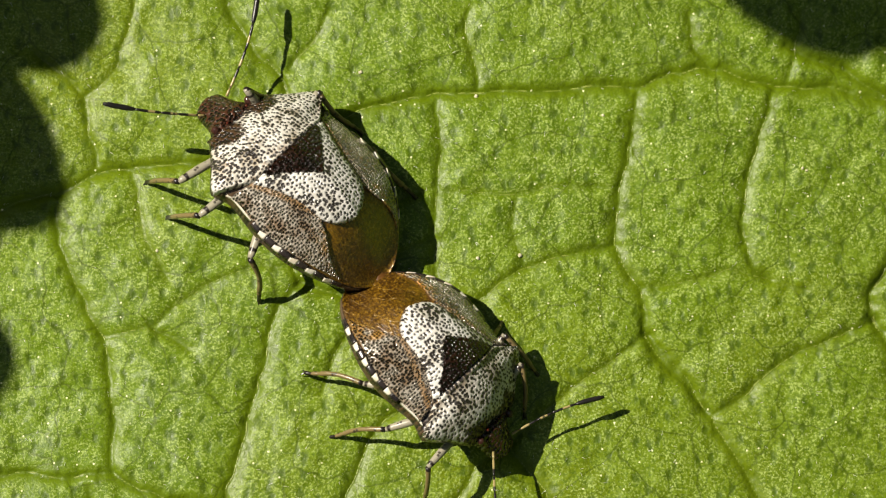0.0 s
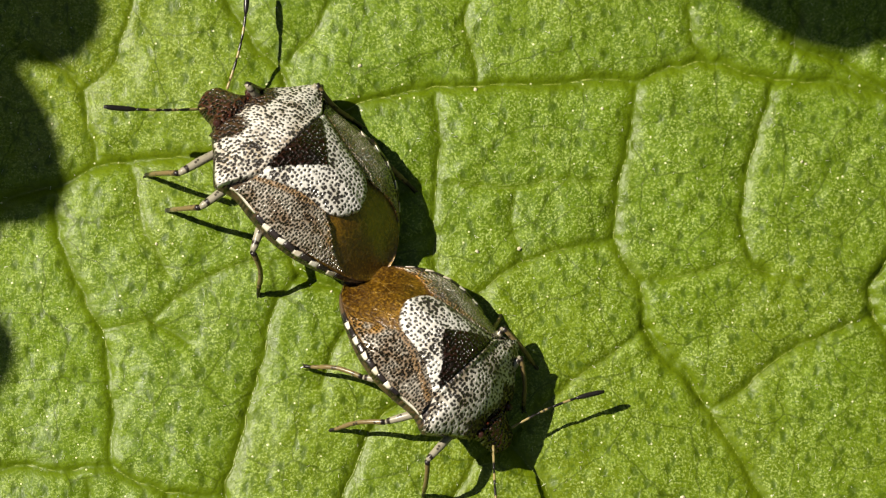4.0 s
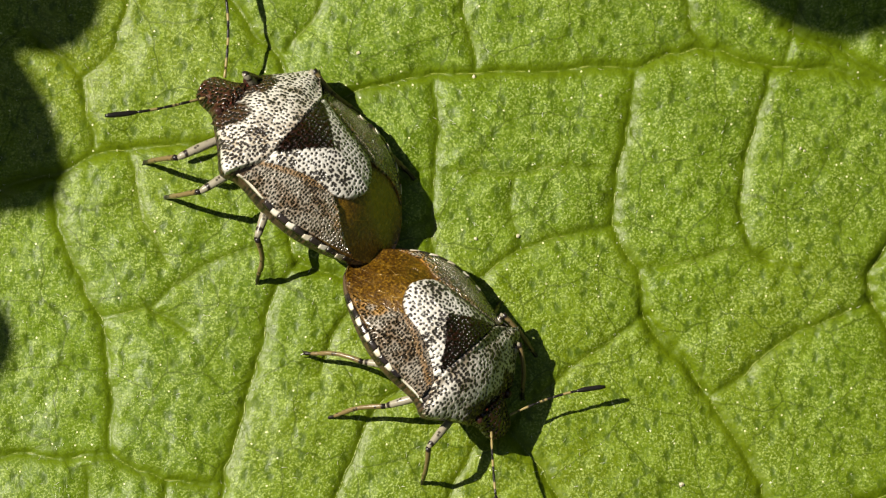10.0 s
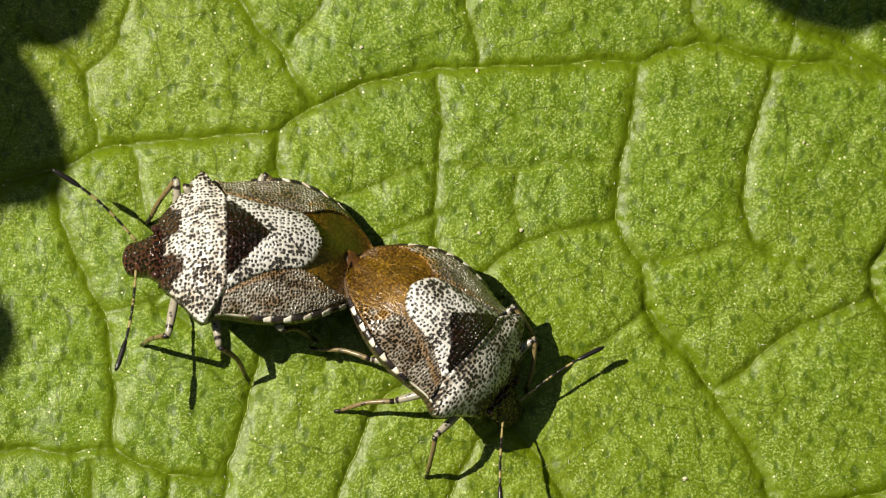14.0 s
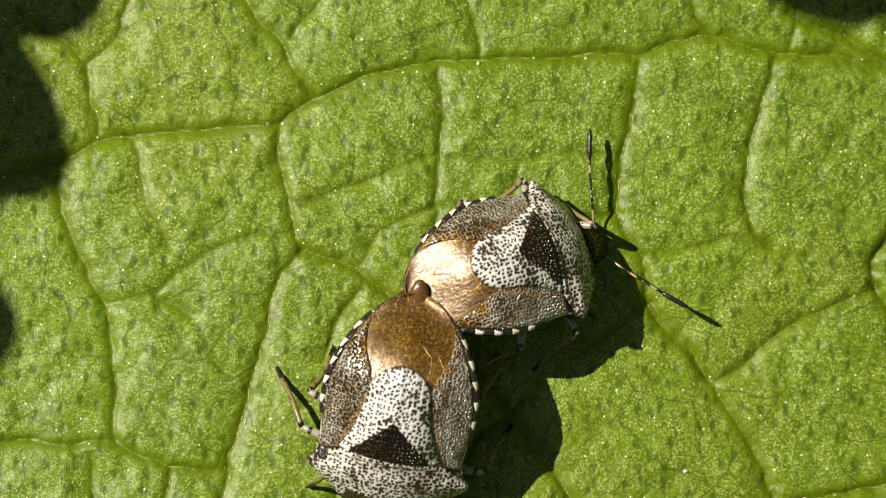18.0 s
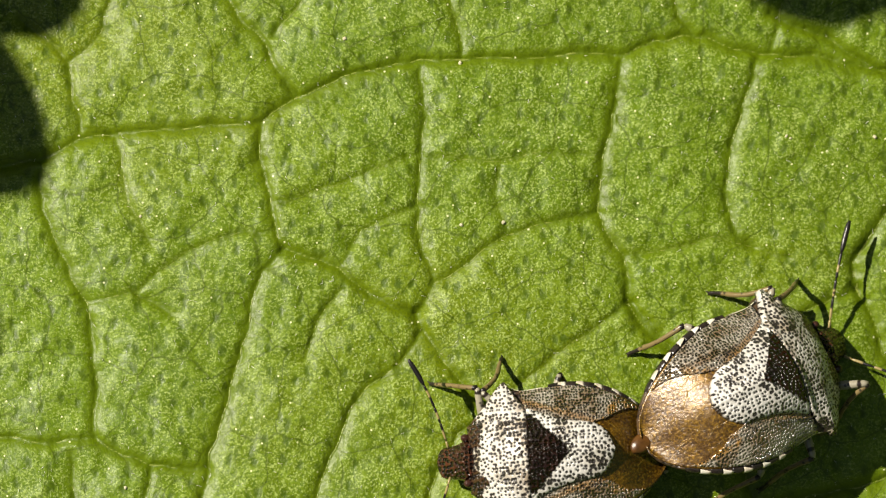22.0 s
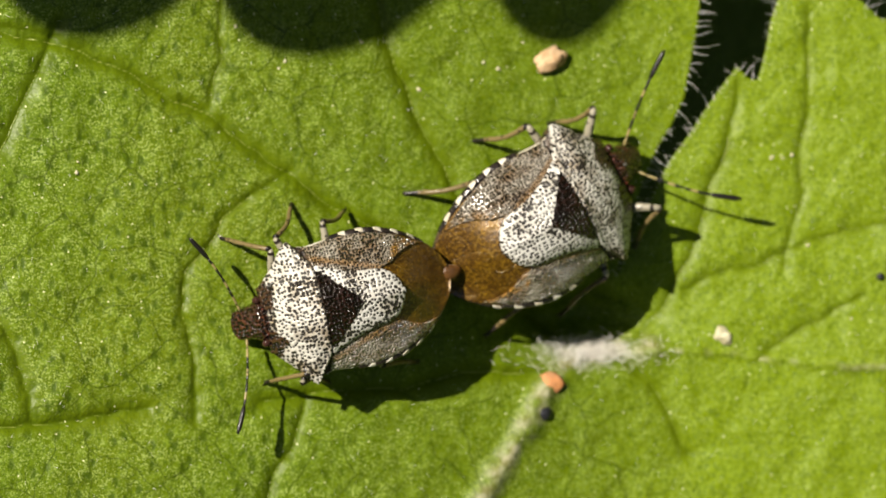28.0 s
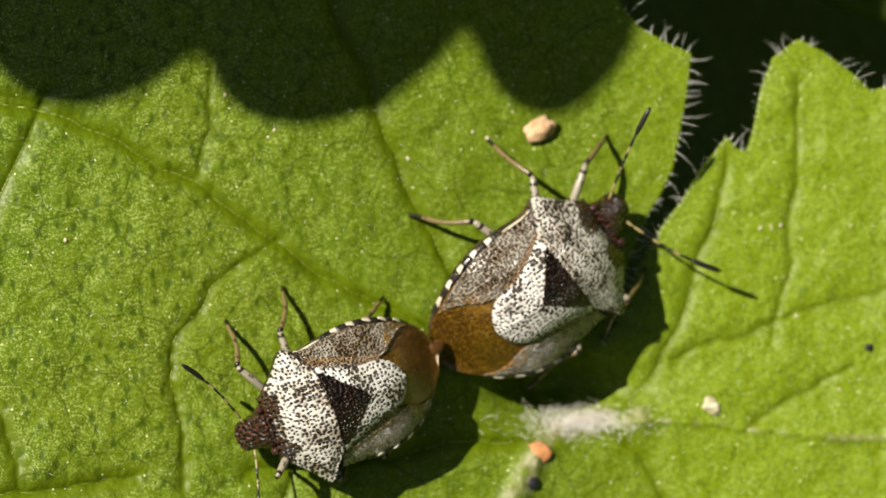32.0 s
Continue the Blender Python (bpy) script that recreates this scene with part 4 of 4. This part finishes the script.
    def head(s, t):
        x, a = 90 + 69 * s, 2 * math.pi * t
        w = max(wide(max(x, 96)), 1)
        z = tall(max(x, 96))
        deep = 34 * (1 - s ** 3) + 2
        lobes = 2.5 * math.exp(-(w * math.sin(a) / 6) ** 2) * (1 if math.cos(a) > 0 else 0)
        c = math.cos(a)
        return (x * U, w * math.sin(a) * U, (z - deep + deep * (abs(c) ** 0.75) * (1 if c > 0 else -0.8) + lobes) * U)
    bm = bmesh.new()
    n, m = 22, 28
    grid = [[bm.verts.new(head(i / n, j / m)) for j in range(m)] for i in range(n + 1)]
    for i in range(n):
        for j in range(m):
            bm.faces.new((grid[i][j], grid[i][(j + 1) % m], grid[i + 1][(j + 1) % m], grid[i + 1][j]))
    bm.faces.new(grid[0][::-1])
    bm.faces.new(grid[-1])
    bmesh.ops.recalc_face_normals(bm, faces=bm.faces)
    skull = part("head", bm, HEAD, bug, "dark bronze coarsely punctured head")
    for side in (1, -1):
        eye = pebble((8 * U, 7 * U, 8 * U), 3, 3, 0.03)
        bmesh.ops.translate(eye, verts=eye.verts, vec=(107 * U, side * 40 * U, 88 * U))
        part("eye", eye, EYE_M, skull, "dark red compound eye")
        oc = pebble((2.4 * U, 2.4 * U, 2 * U), 1, 2, 0.02)
        bmesh.ops.translate(oc, verts=oc.verts, vec=(101 * U, side * 23 * U, 104 * U))
        part("ocellus", oc, OCELLUS, skull, "small red ocellus")
    tip = pebble((24 * U, 16 * U, 9 * U), 5, 3, 0.16)
    bmesh.ops.translate(tip, verts=tip.verts, vec=(-246 * U, 0, 46 * U))
    part("abdomen_tip", tip, JOINT, bug, "orange-brown end of the abdomen")

    feelers, legs = [], []
    for side in (1, -1):
        path, radii = [], []
        length = 176
        for i in range(41):
            q = i / 40
            joint = min(abs(q - j) for j in (0.075, 0.275, 0.45, 0.70))
            path.append((q * length * U, side * 10 * math.sin(q * 2.6) * U, 8 * math.sin(q * 3.0) * U))
            r = 2.3 + 2.2 * max(0, (q - 0.68) / 0.1 if q < 0.78 else 1) - 2.2 * max(0, (q - 0.94) / 0.06)
            radii.append(max(0.6, r - 0.9 * max(0, 1 - joint / 0.02)) * U)
        cuts = [0, 3, 11, 18, 28, 40]
        f = part("antenna", limb(path[:4], radii[:4]), FEELER, bug, "slender antenna banded black and pale yellow")
        for a, b in zip(cuts[1:], cuts[2:]):
            part("antenna_segment", limb(path[a:b + 1], radii[a:b + 1]), FEELER, f)
        f.location = (138 * U, side * 26 * U, 71 * U)
        feelers.append((f, side))
        for name, hx, hy in (("front", 72, 52), ("middle", 18, 66), ("hind", -40, 66)):
            p = [(0, 0, 0), (15 * U, 0, 3 * U), (48 * U, 0, 4 * U), (77 * U, 0, 2 * U), (84 * U, 0, 0)]
            leg = part("leg", limb(p, [5 * U, 7 * U, 7.6 * U, 6 * U, 4 * U]), FEMUR, bug, "pale speckled thigh of a leg")
            leg.location = (hx * U, side * hy * U, 62 * U)
            p = [(0, 0, 0), (6, 0.5, 2), (24, 2.5, 5), (46, 4, 6), (68, 3, 4), (82, 1, 1), (86, 0.5, 0), (91, 0, -1), (99, -1, -2), (103, -1.5, -3), (111, -2, -4), (115, -2, -4), (118, -2, -5)]
            r = [4.8, 5.0, 4.4, 4.0, 4.2, 4.6, 3.0, 4.0, 3.6, 2.8, 3.8, 3.6, 1.6]
            foot = limb([(x * U, side * y * U, z * U) for x, y, z in p], [v * U for v in r])
            for bend in (-1, 1):
                claw = limb([(115 * U, (side * -2 + bend) * U, -4 * U), (121 * U, (side * -2 + 4 * bend) * U, -5 * U), (124 * U, (side * -2 + 5 * bend) * U, -8 * U)], [1.4 * U, 1.1 * U, 0.4 * U], 5)
                for f in [[v.co.copy() for v in f.verts] for f in claw.faces]:
                    foot.faces.new([foot.verts.new(v) for v in f])
                claw.free()
            shin = part("shin", foot, TIBIA, leg, "amber shin with a dark clawed foot")
            legs.append((leg, shin, Vector((hx * U, side * hy * U, 62 * U)), side, name, 84 * U, 116 * U))
    return bug, feelers, legs, U


# seconds, place in millimetres, roll, pitch, heading
PATH_A = [
    (0, -3.92, 1.46, 26.8, 4.1, 135.4), (0.5, -3.97, 1.49, 26.8, 2.4, 133.8), (1, -3.97, 1.50, 26.6, 2.2, 133.3),
    (1.5, -3.97, 1.48, 26.3, 2.7, 133.9), (2, -3.91, 1.47, 26.8, 4.1, 135.7), (2.5, -3.95, 1.47, 26.9, 2.8, 134.0),
    (3, -3.96, 1.47, 27.2, 2.6, 134.1), (3.5, -3.93, 1.44, 28.1, 2.9, 135.7), (5.5, -3.91, 1.53, 32.6, 0.3, 134.4),
    (6, -3.93, 1.54, 33.6, -1.0, 135.0), (6.5, -3.94, 1.55, 33.8, -1.5, 135.0), (7, -3.94, 1.55, 32.5, -1.2, 135.5),
    (7.5, -3.94, 1.53, 33.2, -0.7, 135.3), (8, -3.96, 1.53, 32.4, -0.2, 135.4), (8.5, -3.91, 1.60, 30.2, 1.0, 133.1),
    (9, -3.89, 1.53, 31.1, 2.0, 135.7), (9.5, -3.91, 1.48, 32.2, 0.3, 136.7), (10, -3.92, 1.45, 33.4, -0.1, 137.8),
    (10.5, -3.92, 1.40, 33.2, 0.1, 139.8), (11, -4.13, 1.21, 30.3, -0.6, 142.8), (11.5, -4.24, 1.01, 29.1, -1.4, 146.5),
    (12, -4.43, 0.56, 27.3, -4.5, 156.2), (12.5, -4.48, 0.45, 29.5, -3.7, 156.6), (13, -4.73, -0.14, 26.2, -8.3, 167.0),
    (13.5, -4.73, -0.45, 24.7, -7.1, 171.2), (14, -4.96, -1.12, 24.0, -5.5, 178.7), (14.5, -4.88, -1.58, 23.5, -3.2, 184.6),
    (16.5, -3.67, -3.60, 8.7, -4.5, 215.5), (17, -2.96, -4.34, 5.3, 2.7, 232.1), (17.5, -1.90, -4.47, 3.7, 9.4, 246.7),
    (18, -1.06, -4.75, 2.1, 16.0, 260.2), (18.5, -0.22, -5.28, -8.8, 25.6, 273.9), (19, 0.27, -6.12, -6.2, 27.2, 294.3),
    (19.5, 0.92, -6.50, -3.5, 28.8, 317.8), (20, 3.03, -5.89, -0.9, 30.3, 335.0), (20.5, 4.45, -5.52, 3.2, 30.4, 369.3),
    (21, 5.40, -4.37, 7.5, 26.0, 387.9), (21.5, 6.33, -4.02, 2.0, 26.4, 389.8), (22, 7.22, -3.77, -3.4, 26.8, 386.4),
    (22.5, 8.10, -3.64, -4.3, 25.4, 383.2), (23, 9.89, -2.90, -5.2, 24.1, 379.2), (23.5, 11.62, -3.71, -6.7, 24.5, 367.7),
    (24, 13.84, -3.38, -8.3, 24.9, 370.9), (24.5, 15.95, -3.15, -10.8, 26.5, 369.1), (25, 18.21, -2.92, -13.3, 28.2, 365.6),
    (25.5, 19.73, -2.83, -10.3, 26.8, 373.3), (26, 20.77, -2.31, -7.4, 25.3, 370.9), (26.5, 21.98, -1.69, -3.5, 21.1, 378.0),
    (28.5, 23.56, -0.42, 11.9, 4.4, 395.6), (29, 23.57, -0.20, 19.3, 5.4, 400.6), (29.5, 23.64, -0.09, 18.8, 4.4, 401.9),
    (30, 23.53, -0.28, 18.6, 2.8, 399.6), (30.5, 23.52, -0.30, 18.1, 1.7, 399.6), (31, 23.42, -0.33, 17.4, -0.4, 399.8),
    (31.5, 23.32, -0.35, 16.5, -0.9, 400.4), (32, 23.31, -0.36, 16.3, -1.1, 399.8)]
PATH_B = [
    (0, -0.20, -3.26, -30.4, 2.1, -47.9), (0.5, -0.20, -3.28, -30.6, 1.7, -47.4), (1, -0.21, -3.28, -30.9, 1.8, -47.4),
    (1.5, -0.20, -3.28, -30.9, 1.6, -47.2), (2, -0.19, -3.29, -30.9, 1.3, -47.4), (2.5, -0.20, -3.28, -30.7, 1.4, -47.2),
    (3, -0.19, -3.28, -30.8, 1.6, -47.3), (3.5, -0.19, -3.28, -30.8, 1.7, -47.4), (5.5, -0.19, -3.28, -31.4, 1.6, -48.1),
    (6, -0.20, -3.22, -31.4, 1.5, -47.9), (6.5, -0.22, -3.21, -31.1, 1.7, -48.4), (7, -0.21, -3.22, -31.1, 2.0, -48.6),
    (7.5, -0.23, -3.23, -31.3, 1.8, -48.0), (8, -0.23, -3.24, -31.4, 1.6, -48.0), (8.5, -0.22, -3.24, -31.0, 2.0, -47.7),
    (9, -0.22, -3.22, -31.4, 2.3, -48.9), (9.5, -0.21, -3.22, -31.8, 2.2, -49.4), (10, -0.18, -3.22, -32.0, 2.2, -49.9),
    (10.5, -0.17, -3.21, -31.9, 2.1, -50.3), (11, -0.17, -3.20, -31.9, 1.7, -50.2), (11.5, -0.18, -3.21, -31.8, 2.3, -50.0),
    (12, -0.14, -3.19, -32.5, 3.4, -50.9), (12.5, -0.12, -3.20, -32.2, 3.1, -50.7), (13, -0.10, -3.15, -31.6, 5.0, -51.5),
    (13.5, -0.11, -3.21, -30.9, 5.4, -49.1), (14, -0.09, -3.11, -27.2, 7.3, -45.3), (14.5, 0.21, -2.90, -24.4, 7.5, -38.8),
    (16.5, 1.08, -1.78, -15.0, 21.0, -4.5), (17, 1.13, -1.72, -17.0, 23.9, -0.6), (17.5, 1.39, -1.33, -14.6, 25.4, 8.1),
    (18, 1.60, -1.26, -12.2, 26.9, 15.0), (18.5, 1.02, -0.96, 11.3, 26.9, 42.1), (19, -0.12, -1.48, 2.6, 16.8, 66.8),
    (19.5, -0.77, -1.75, 3.8, 11.5, 87.6), (20, -0.56, -2.60, 5.0, 6.2, 114.4), (20.5, -0.23, -4.45, 4.2, 3.6, 136.3),
    (21, 0.66, -4.91, 5.0, 8.3, 158.6), (21.5, 1.45, -5.42, 5.7, 4.7, 174.6), (22, 2.26, -5.39, 6.4, 1.1, 184.2),
    (22.5, 3.01, -5.46, 11.0, -4.0, 189.6), (23, 4.75, -4.75, 15.6, -9.1, 189.7), (23.5, 6.05, -4.36, 8.3, -11.3, 184.7),
    (24, 8.30, -4.36, 1.1, -13.5, 189.7), (24.5, 10.59, -3.76, 4.3, -3.6, 182.1), (25, 13.13, -3.42, 7.4, 6.3, 180.0),
    (25.5, 14.73, -3.87, 6.4, 5.6, 182.5), (26, 15.56, -3.11, 5.4, 4.9, 184.2), (26.5, 16.77, -2.86, 2.8, 4.0, 182.1),
    (28.5, 17.91, -3.11, -4.9, 0.4, 196.9), (29, 18.17, -3.12, -6.6, 0.2, 196.1), (29.5, 18.25, -3.18, -7.7, -0.9, 198.4),
    (30, 18.01, -3.42, -9.0, -5.8, 200.1), (30.5, 17.95, -3.46, -9.7, -6.8, 200.7), (31, 17.88, -3.54, -10.1, -5.2, 200.9),
    (31.5, 17.72, -3.66, -9.8, -8.0, 202.8), (32, 17.75, -3.68, -9.2, -7.6, 203.7)]
# seconds, headings of the left and the right feeler in the plan
FEELERS_A = [(0, 172, 75), (2, 175, 78), (3.5, 178, 80), (5.5, 180, 86), (6, 199, 85), (7, 190, 86), (8, 177, 84), (9, 177, 85), (10.5, 196, 100), (12, 212, 122), (13, 251, 136), (14.5, 261, 146),
             (16.5, 293, 192), (17.5, 302, 205), (18.5, 325, 228), (19.5, 10, 285), (20, 50, 300), (20.5, 62, 335), (21, 76, 347), (22, 78, 345), (23.5, 64, 330), (25, 63, 327), (26, 61, 331),
             (26.5, 65, 327), (28.5, 68, 348), (30, 65, 310), (31, 66, 316), (32, 68, 334)]
FEELERS_B = [(0, 20, 276), (6, 19, 276), (13, 16, 276), (14.5, 40, 271), (16.5, 67, 309), (17.5, 81, 318), (18.5, 105, 345), (19, 131, 7), (19.5, 150, 33), (20, 182, 54), (21, 229, 102),
             (22, 245, 116), (23, 262, 125), (24, 265, 125), (25, 250, 111), (26, 252, 122), (26.5, 252, 111), (28.5, 263, 133), (30, 266, 133), (32, 265, 140)]
STEP = 0.25


def between(rows, t):
    """Row values at t, by a smooth curve through the rows."""
    ts = [r[0] for r in rows]
    i = min(max(next((k for k, v in enumerate(ts) if v > t), len(ts) - 1) - 1, 0), len(ts) - 2)
    a, b = rows[i], rows[i + 1]
    p, q = rows[max(i - 1, 0)], rows[min(i + 2, len(rows) - 1)]
    h = b[0] - a[0]
    k = min(max((t - a[0]) / h, 0), 1)
    out = []
    for n in range(1, len(a)):
        m0 = (b[n] - p[n]) / (b[0] - p[0]) * h
        m1 = (q[n] - a[n]) / (q[0] - a[0]) * h
        out.append((2 * k ** 3 - 3 * k ** 2 + 1) * a[n] + (k ** 3 - 2 * k ** 2 + k) * m0 + (3 * k ** 2 - 2 * k ** 3) * b[n] + (k ** 3 - k ** 2) * m1)
    return out


def unwrapped(rows):
    out, last = [], None
    for t, *vals in rows:
        if last:
            vals = [v + 360 * round((w - v) / 360) for v, w in zip(vals, last)]
        out.append((t, *vals))
        last = vals
    return out


def bug_pose(rows, t):
    x, y, rx, ry, rz = between(rows, t)
    return pose(x * MM, y * MM, float(leaf_z(x * MM, y * MM)), rx, ry, rz)


REST = {"front": (118, 128), "middle": (-30, 165), "hind": (-160, 140)}
# feet that stand still: seconds from, seconds to, place in the plan in millimetres
FEET = {("a", 1, "front"): [(0, 10.8, -6.61, 1.50), (28.5, 32, 24.34, 2.33)], ("a", 1, "middle"): [(0, 10.8, -6.15, 0.71), (28.5, 32, 21.52, 2.24)],
        ("a", 1, "hind"): [(0, 10.8, -4.00, -1.19), (28.5, 32, 19.83, 0.47)], ("a", -1, "hind"): [(0, 10.8, -0.61, 1.10)], ("a", -1, "front"): [(0, 10.8, -3.69, 3.31)], ("a", -1, "middle"): [(0, 10.8, -1.80, 2.50)],
        ("b", 1, "front"): [(0, 14, 1.83, -3.76)], ("b", 1, "middle"): [(0, 14, 2.14, -2.82)], ("b", 1, "hind"): [(0, 14, 1.26, -1.57)],
        ("b", -1, "hind"): [(0, 14, -3.40, -2.61), (28.5, 32, 19.27, -1.36)], ("b", -1, "middle"): [(0, 14, -2.54, -4.13), (28.5, 32, 17.03, -1.08)],
        ("b", -1, "front"): [(0, 14, -0.40, -5.66), (28.5, 32, 15.74, -1.80)]}


def aim(d):
    """A turn whose x axis points along d and whose z axis leans up."""
    x = d.normalized()
    y = Vector((0, 0, 1)).cross(x).normalized()
    return Matrix((x, y, x.cross(y))).transposed()


def animate(made, who, path, feel, seed):
    bug, feelers, legs, U = made
    times = [k * STEP for k in range(int(32 / STEP) + 1)]
    poses = [bug_pose(path, t) for t in times]
    walk(bug, list(zip(times, poses)))
    feel = unwrapped(feel)
    for f, side in feelers:
        base = f.location.copy()
        rows = []
        for t, m in zip(times, poses):
            left, right = between(feel, t)
            a = radians(left if side > 0 else right)
            level = Vector((math.cos(a), math.sin(a), 0))
            n = m.to_3x3() @ Vector((0, 0, 1))
            d = level + Vector((0, 0, min(max((0.34 - level.dot(n)) / n.z, -0.1), 0.45)))
            turn = aim(m.to_3x3().inverted() @ d)
            rows.append((t, Matrix.Translation(base) @ turn.to_4x4()))
        walk(f, rows)
    rng = random.Random(seed)
    for leg, shin, hip, side, name, thigh, calf in legs:
        rx, ry = REST[name]
        rest = Vector((rx * U, side * ry * U, 0))
        plan = None
        rows, rows2 = [], []
        for t, m in zip(times, poses):
            want = m @ rest
            if plan is None:
                plan = want.copy()
            held = [on_leaf(u, v) for a, b, u, v in FEET.get((who, side, name), ()) if a <= t <= b]
            if held:
                plan = held[0]
            elif (plan - want).length > 66 * U:
                ahead = bug_pose(path, min(t + 0.3, 32)) @ rest
                plan = ahead + Vector((rng.uniform(-14, 14), rng.uniform(-14, 14), 0)) * U
            plan.z = float(leaf_z(plan.x, plan.y)) + 2 * U
            foot = m.inverted() @ plan
            d = foot - hip
            reach = min(max(d.length, (calf - thigh) * 1.05), (thigh + calf) * 0.995)
            inner = math.acos(min(max((thigh ** 2 + reach ** 2 - calf ** 2) / (2 * thigh * reach), -1), 1))
            axis = d.normalized()
            rise = (Vector((0, 0, 1)) - axis * axis.z).normalized()
            out = axis.cross(rise)
            if out.dot(Vector((0.4, side, 0))) < 0:
                out = -out
            knee_dir = axis * math.cos(inner) + (rise * 0.75 + out * 0.66) * math.sin(inner)
            turn = aim(knee_dir)
            mleg = Matrix.Translation(hip) @ turn.to_4x4()
            knee = hip + knee_dir * thigh
            sdir = turn.inverted() @ (foot - knee)
            rows.append((t, mleg))
            rows2.append((t, Matrix.Translation((thigh, 0, 0)) @ aim(sdir).to_4x4()))
        walk(leg, rows)
        walk(shin, rows2)


bug_a = build_bug(1.10, "larger speckled brown-and-white shield bug with a dark bronze triangle")
bug_b = build_bug(1.0, "smaller speckled grey-and-white shield bug with a black triangle")


def motions():
    animate(bug_a, "a", PATH_A, FEELERS_A, 3)
    animate(bug_b, "b", PATH_B, FEELERS_B, 8)


motions()
